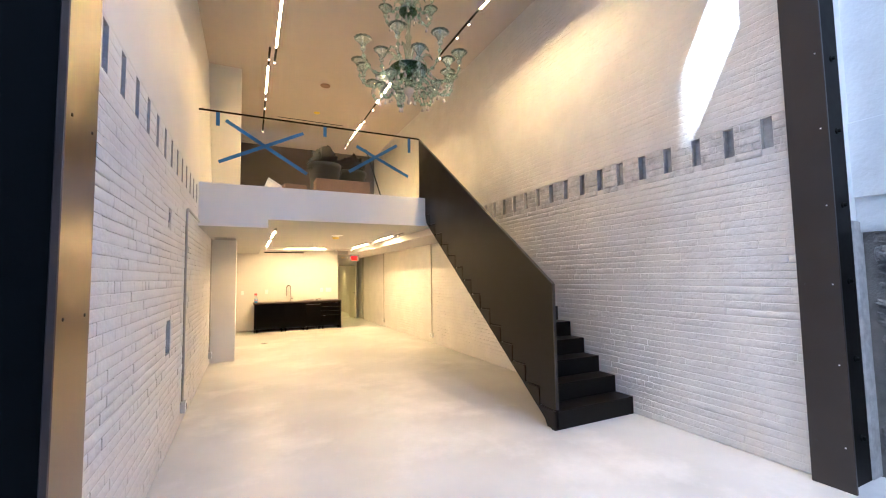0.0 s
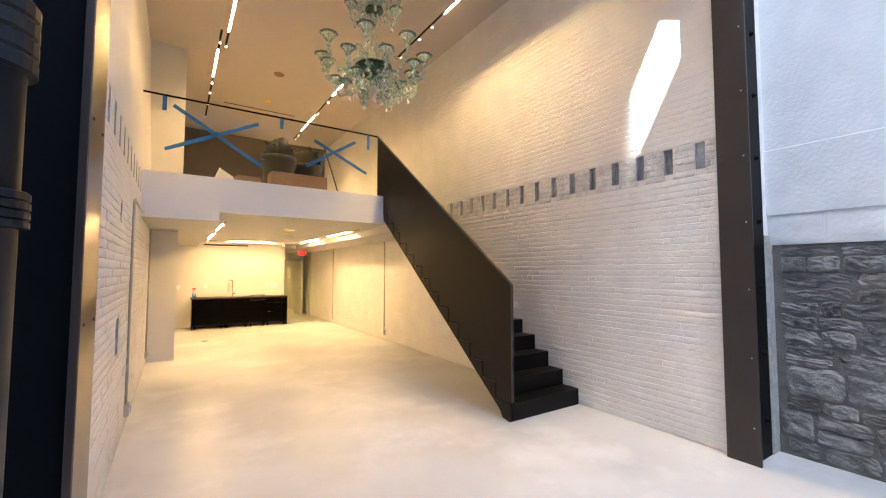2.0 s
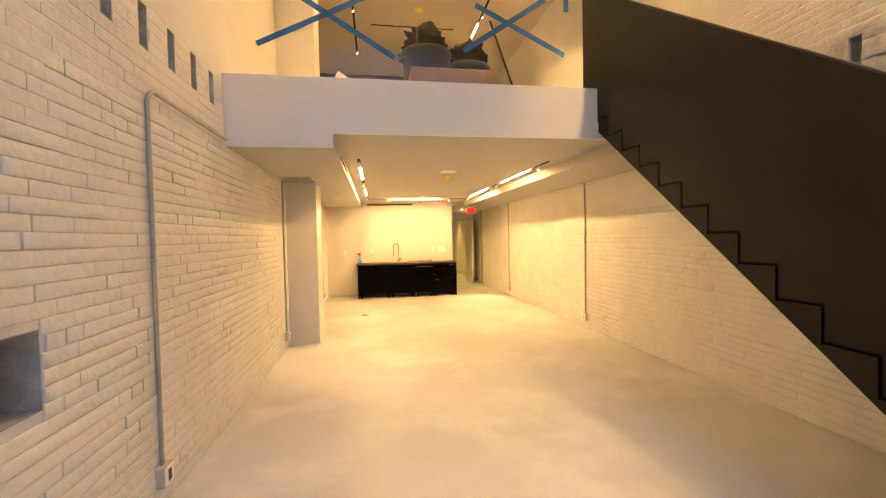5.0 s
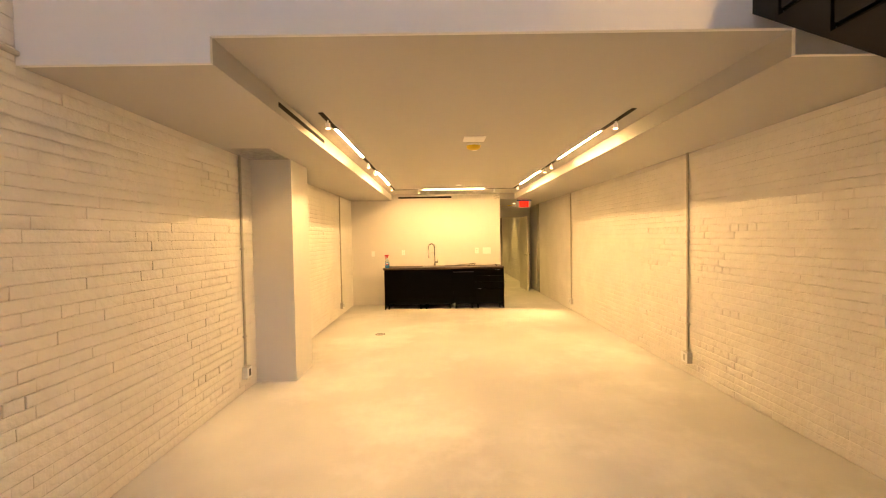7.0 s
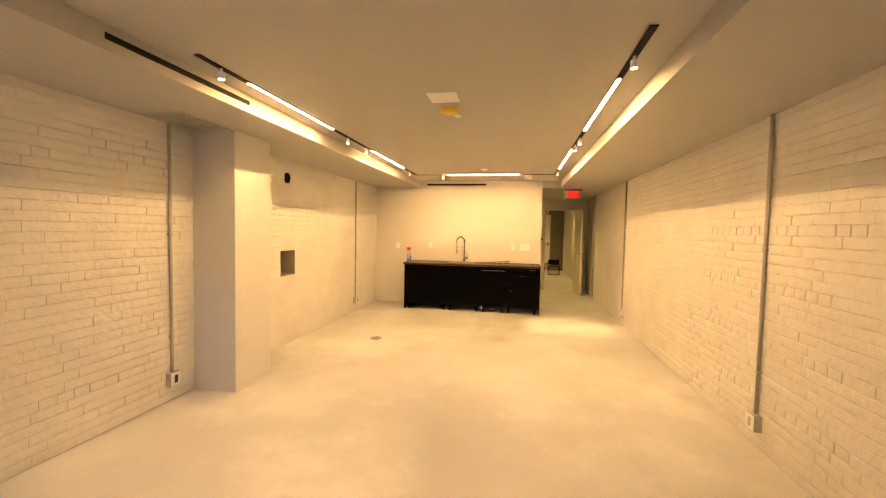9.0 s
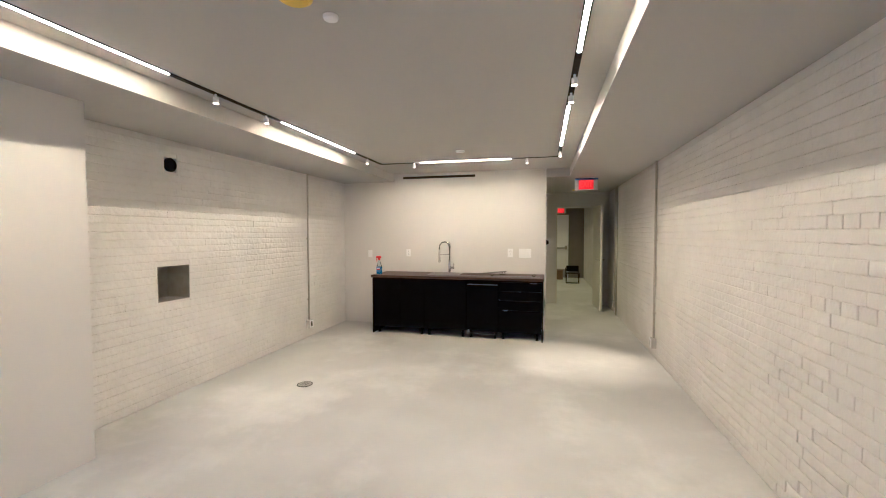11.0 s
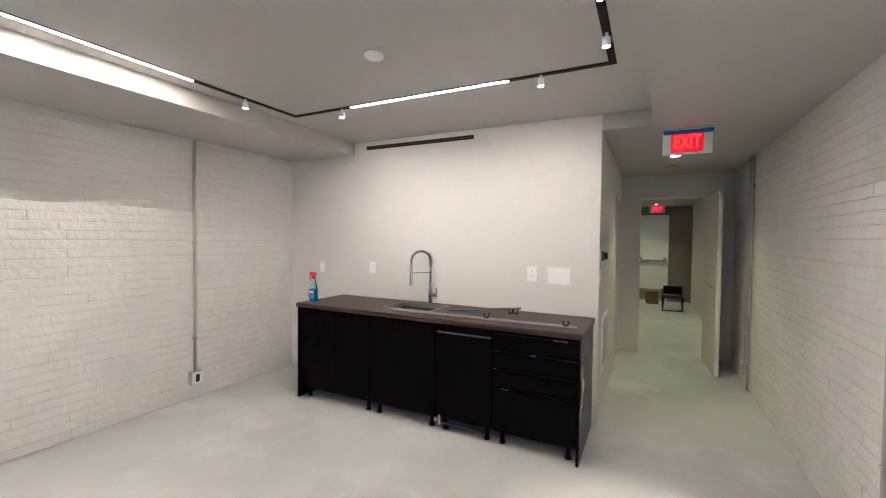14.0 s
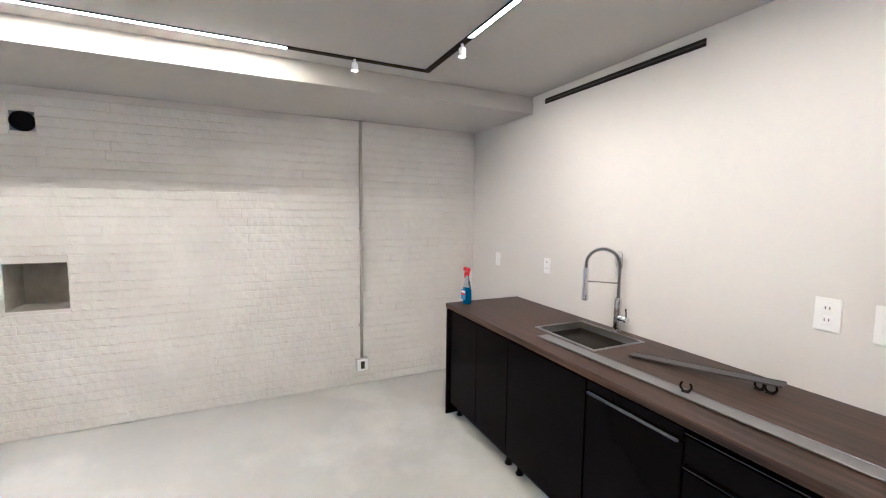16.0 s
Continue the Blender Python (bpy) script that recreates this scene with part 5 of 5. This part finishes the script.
def brick_mesh(u, z, w, h, proud, r, ends=True, worn=0.0):
    """One painted brick with worn, uneven edges: corners as (depth, u, z), and its faces."""
    lip = min(0.007, w * 0.2)
    inner = max(1, min(12, round(w / (0.05 if worn > 0.2 else 0.09))))
    steps = [0.0] + [lip + (w - 2 * lip) * q / inner for q in range(inner + 1)] + [w]
    nu = len(steps) - 1
    levels = (0.0, 0.11, 0.89, 1.0)
    nz = len(levels) - 1
    rough = 1.0 if proud > 0.0045 else 0.0
    verts, faces = [], []
    for k in range(nz + 1):
        for i in range(nu + 1):
            side, bed = i in (0, nu), k in (0, nz)
            uu = u + steps[i]
            vv = z + h * levels[k]
            chip = max(0.0, noise.noise(Vector((uu * 11, vv * 13, 23)))) * worn
            if side:
                uu += (1 if i == 0 else -1) * (r.uniform(0.0002, 0.002) + 0.006 * chip * ends)
            if bed:
                vv += (1 if k == 0 else -1) * (r.uniform(0.0, 0.0018) * rough + 0.009 * chip)
            else:
                vv += r.uniform(-0.002, 0.002) * rough
            if side and not ends:
                d = proud * (r.uniform(0.97, 1.0) if not bed else r.uniform(0.8 - 0.35 * worn, 0.95) if rough == 1.0 else 0.78)
            elif side or bed:
                d = proud * (r.uniform(0.5, 0.9) if side and bed and rough == 1.0 else r.uniform(0.8 - 0.35 * worn, 0.95) if rough == 1.0 else 0.78)
            else:
                d = proud * r.uniform(1 - 0.03 * rough, 1 + 0.05 * rough) + 0.0022 * rough * noise.noise(Vector((uu * 5, vv * 7, 11)))
            verts.append((d, uu, vv))
    row = nu + 1
    for k in range(nz):
        for i in range(nu):
            p = k * row + i
            faces.append((p, p + 1, p + row + 1, p + row))
    front = len(faces)
    ring = [i for i in range(row)] + [k * row + nu for k in range(1, nz + 1)] + [nz * row + i for i in range(nu - 1, -1, -1)] + [k * row for k in range(nz - 1, 0, -1)]
    base = len(verts)
    for p in ring:
        d, uu, vv = verts[p]
        verts.append((-0.001, u if uu < u + 0.006 else u + w if uu > u + w - 0.006 else uu, z if vv < z + 0.006 else z + h if vv > z + h - 0.006 else vv))
    n = len(ring)
    for q in range(n):
        e = (q + 1) % n
        faces.append((ring[e], ring[q], base + q, base + e))
    return verts, faces, front


def brick_face(wall, x, way, u0, u1, z0, z1, holes, height, head_gap, near, seed, mat, openness):
    """Bricks over a wall face; those inside near=(u0, u1, z0, z1) are parts of their own, up to 300."""
    r = random.Random(seed)
    verts, faces, smooth = [], [], []
    singles = 0
    c = 0
    z = z0
    meshes = {}
    while z + COURSE <= z1 + 0.001:
        header = c % 6 == 5
        length = LONG / 2 if header else LONG
        u = u0 - (length / 2 if c % 2 else 0) - r.uniform(0, 0.03)
        while u < u1:
            u_start = u
            w = length - JOINT * 0.7 + r.uniform(-0.006, 0.004)
            while r.random() > head_gap(u, z) and w < 2.2:
                w += length
                u += length
            a, b = max(u_start, u0), min(u_start + w, u1)
            open_joint = max(0.0, min(1.0, openness(u_start, z) + 2.3 * field(u_start, z, 1.1, seed) + r.uniform(-0.55, 0.4)))
            wob = r.uniform(-0.001, 0.001)
            zz0, zz1 = z + wob, z + wob + COURSE + 0.0012 - r.uniform(0.001, 0.007) * open_joint
            ends = r.random() < 0.06 + 0.75 * open_joint
            b = min(u_start + w + JOINT * 0.7 + 0.001 - (r.uniform(0.001, 0.006) * open_joint if ends else 0), u1)
            u += length
            if not ends:
                b = min(u + 0.001, u1)
            spans = [(a, b)]
            for h in holes:
                if zz0 < h[3] - 0.004 and zz1 > h[2] + 0.004:
                    spans = [q for p0, p1 in spans for q in (((p0, p1),) if p1 <= h[0] + 0.004 or p0 >= h[1] - 0.004 else ((p0, h[0] - 0.002), (h[1] + 0.002, p1)))]
            for a, b in spans:
                if b - a < 0.03:
                    continue
                proud = max(height(a, z, r), 0.0009)
                if singles < 300 and near[0] < a and b < near[1] and near[2] < zz0 and zz1 < near[3]:
                    key = (round((b - a) / 0.02), singles % 4)
                    if key not in meshes:
                        bv, bf, front = brick_mesh(0, 0, key[0] * 0.02, COURSE - JOINT, 0.008, random.Random(key[1] + 10 * key[0]), key[1] < 3, 0.25 + 0.2 * key[1])
                        me = bpy.data.meshes.new("brick")
                        me.from_pydata([(way * d, uu, vv) for d, uu, vv in bv], [], [f if way > 0 else f[::-1] for f in bf])
                        me.polygons.foreach_set("use_smooth", [q < front for q in range(len(bf))])
                        me.materials.append(mat)
                        meshes[key] = me
                    o = new("brick", meshes[key])
                    o.parent = wall
                    o.location = (x, a, zz0)
                    o.scale = (max(0.12, proud / 0.008), 1, (zz1 - zz0) / (COURSE - JOINT))
                    singles += 1
                    continue
                i = len(verts)
                bv, bf, front = brick_mesh(a, zz0, b - a, zz1 - zz0, proud, r, ends, open_joint)
                verts += [(x + way * d, uu, vv) for d, uu, vv in bv]
                smooth += [q < front for q in range(len(bf))]
                faces += [tuple(i + q for q in (f if way > 0 else f[::-1])) for f in bf]
        z += COURSE
        c += 1
    me = bpy.data.meshes.new("bricks")
    me.from_pydata(verts, [], faces)
    me.polygons.foreach_set("use_smooth", smooth)
    me.materials.append(mat)
    o = new("bricks", me)
    o.parent = wall
    tagged(o, kind="stuff")


def field(u, z, s, k):
    return noise.noise(Vector((u * s, z * s * 1.5, k)))


def left_height(u, z, r):
    v = (0.0095 if u < 6.2 else 0.0065) + 0.006 * field(u, z, 0.9, 3) + r.uniform(-0.002, 0.002)
    if z > 2.3 and u < 6.2:
        v *= 0.35
    if u > 9.2:
        v = 0.0034 + 0.001 * field(u, z, 0.9, 3) + r.uniform(-0.0002, 0.0002)
    return v


def right_height(u, z, r):
    v = 0.0055 + 0.004 * field(u, z, 0.8, 8) + r.uniform(-0.0018, 0.0018)
    if z > 2.975:
        v = 0.0016 * (0.5 + field(u, z, 0.7, 5)) + r.uniform(-0.0005, 0.0005) + (0.003 if z < 3.5 and u < 3.2 else 0)
    elif z > 2.63 and u < 6.3:
        v = 0.006 + r.uniform(-0.0035, 0.005)
    elif u > 6.2:
        v = (0.0034 if u < 10.5 and z < 1.7 else 0.0014) + (0.012 if u < 10.5 else 0.002) * max(0, field(u, z, 0.75, 8) + 0.15 - 0.3 * max(0, z - 0.9)) + r.uniform(-0.001, 0.001) * (1 if z < 1.8 else 0.3)
    return v


holes_l = L_POCKETS + L_NICHES + [(3.86, 3.98, 2.16, 2.28), (10.172, 10.308, 2.122, 2.258), (8.655, 9.20, 0, 3.0), (FASCIA, 14, SOFFIT, 3.0)]
holes_r = R_POCKETS + [(FASCIA, 22.1, SOFFIT, MEZZ), (CROSS, CROSS + 0.14, 0, 3.0)]
brick_face(wall_left, LEFT, 1, FRONT, KITCHEN, 0.005, 2.98, holes_l, left_height, lambda u, z: 0.6 if u < 9.2 else 0.07, (2.7, 4.9, 0.4, 1.9), 1, WHITE_BRICK, lambda u, z: -1.4 if u > 9.2 else (0.25 if 0.5 < z < 1.9 else -0.05) if u < 6.2 else -0.15)
brick_face(wall_right, RIGHT, -1, FRONT, FAR, 0.005, 2.69, holes_r, right_height, lambda u, z: 0.3 if u < 6.2 else (0.85 if field(u, z, 0.5, 4) > -0.12 and z < 1.8 and u < 11 else 0.2), (7.3, 9.6, 0.3, 1.7), 2, WHITE_BRICK, lambda u, z: 0.45 if u < 6.2 else (0.5 - 0.35 * z if z < 1.9 and u < 10.5 else -1.2))
brick_face(wall_right, RIGHT, -1, FRONT, FASCIA, 2.6395, 2.98, holes_r, right_height, lambda u, z: 0.9, (0, 0, 0, 0), 3, ROUGH_BRICK, lambda u, z: 0.45)
brick_face(wall_right, RIGHT, -1, FRONT, KITCHEN, 2.979, TOP, holes_r, right_height, lambda u, z: 0.07, (0, 0, 0, 0), 4, WHITE_BRICK, lambda u, z: -0.55 if z > 3.6 else -0.1)
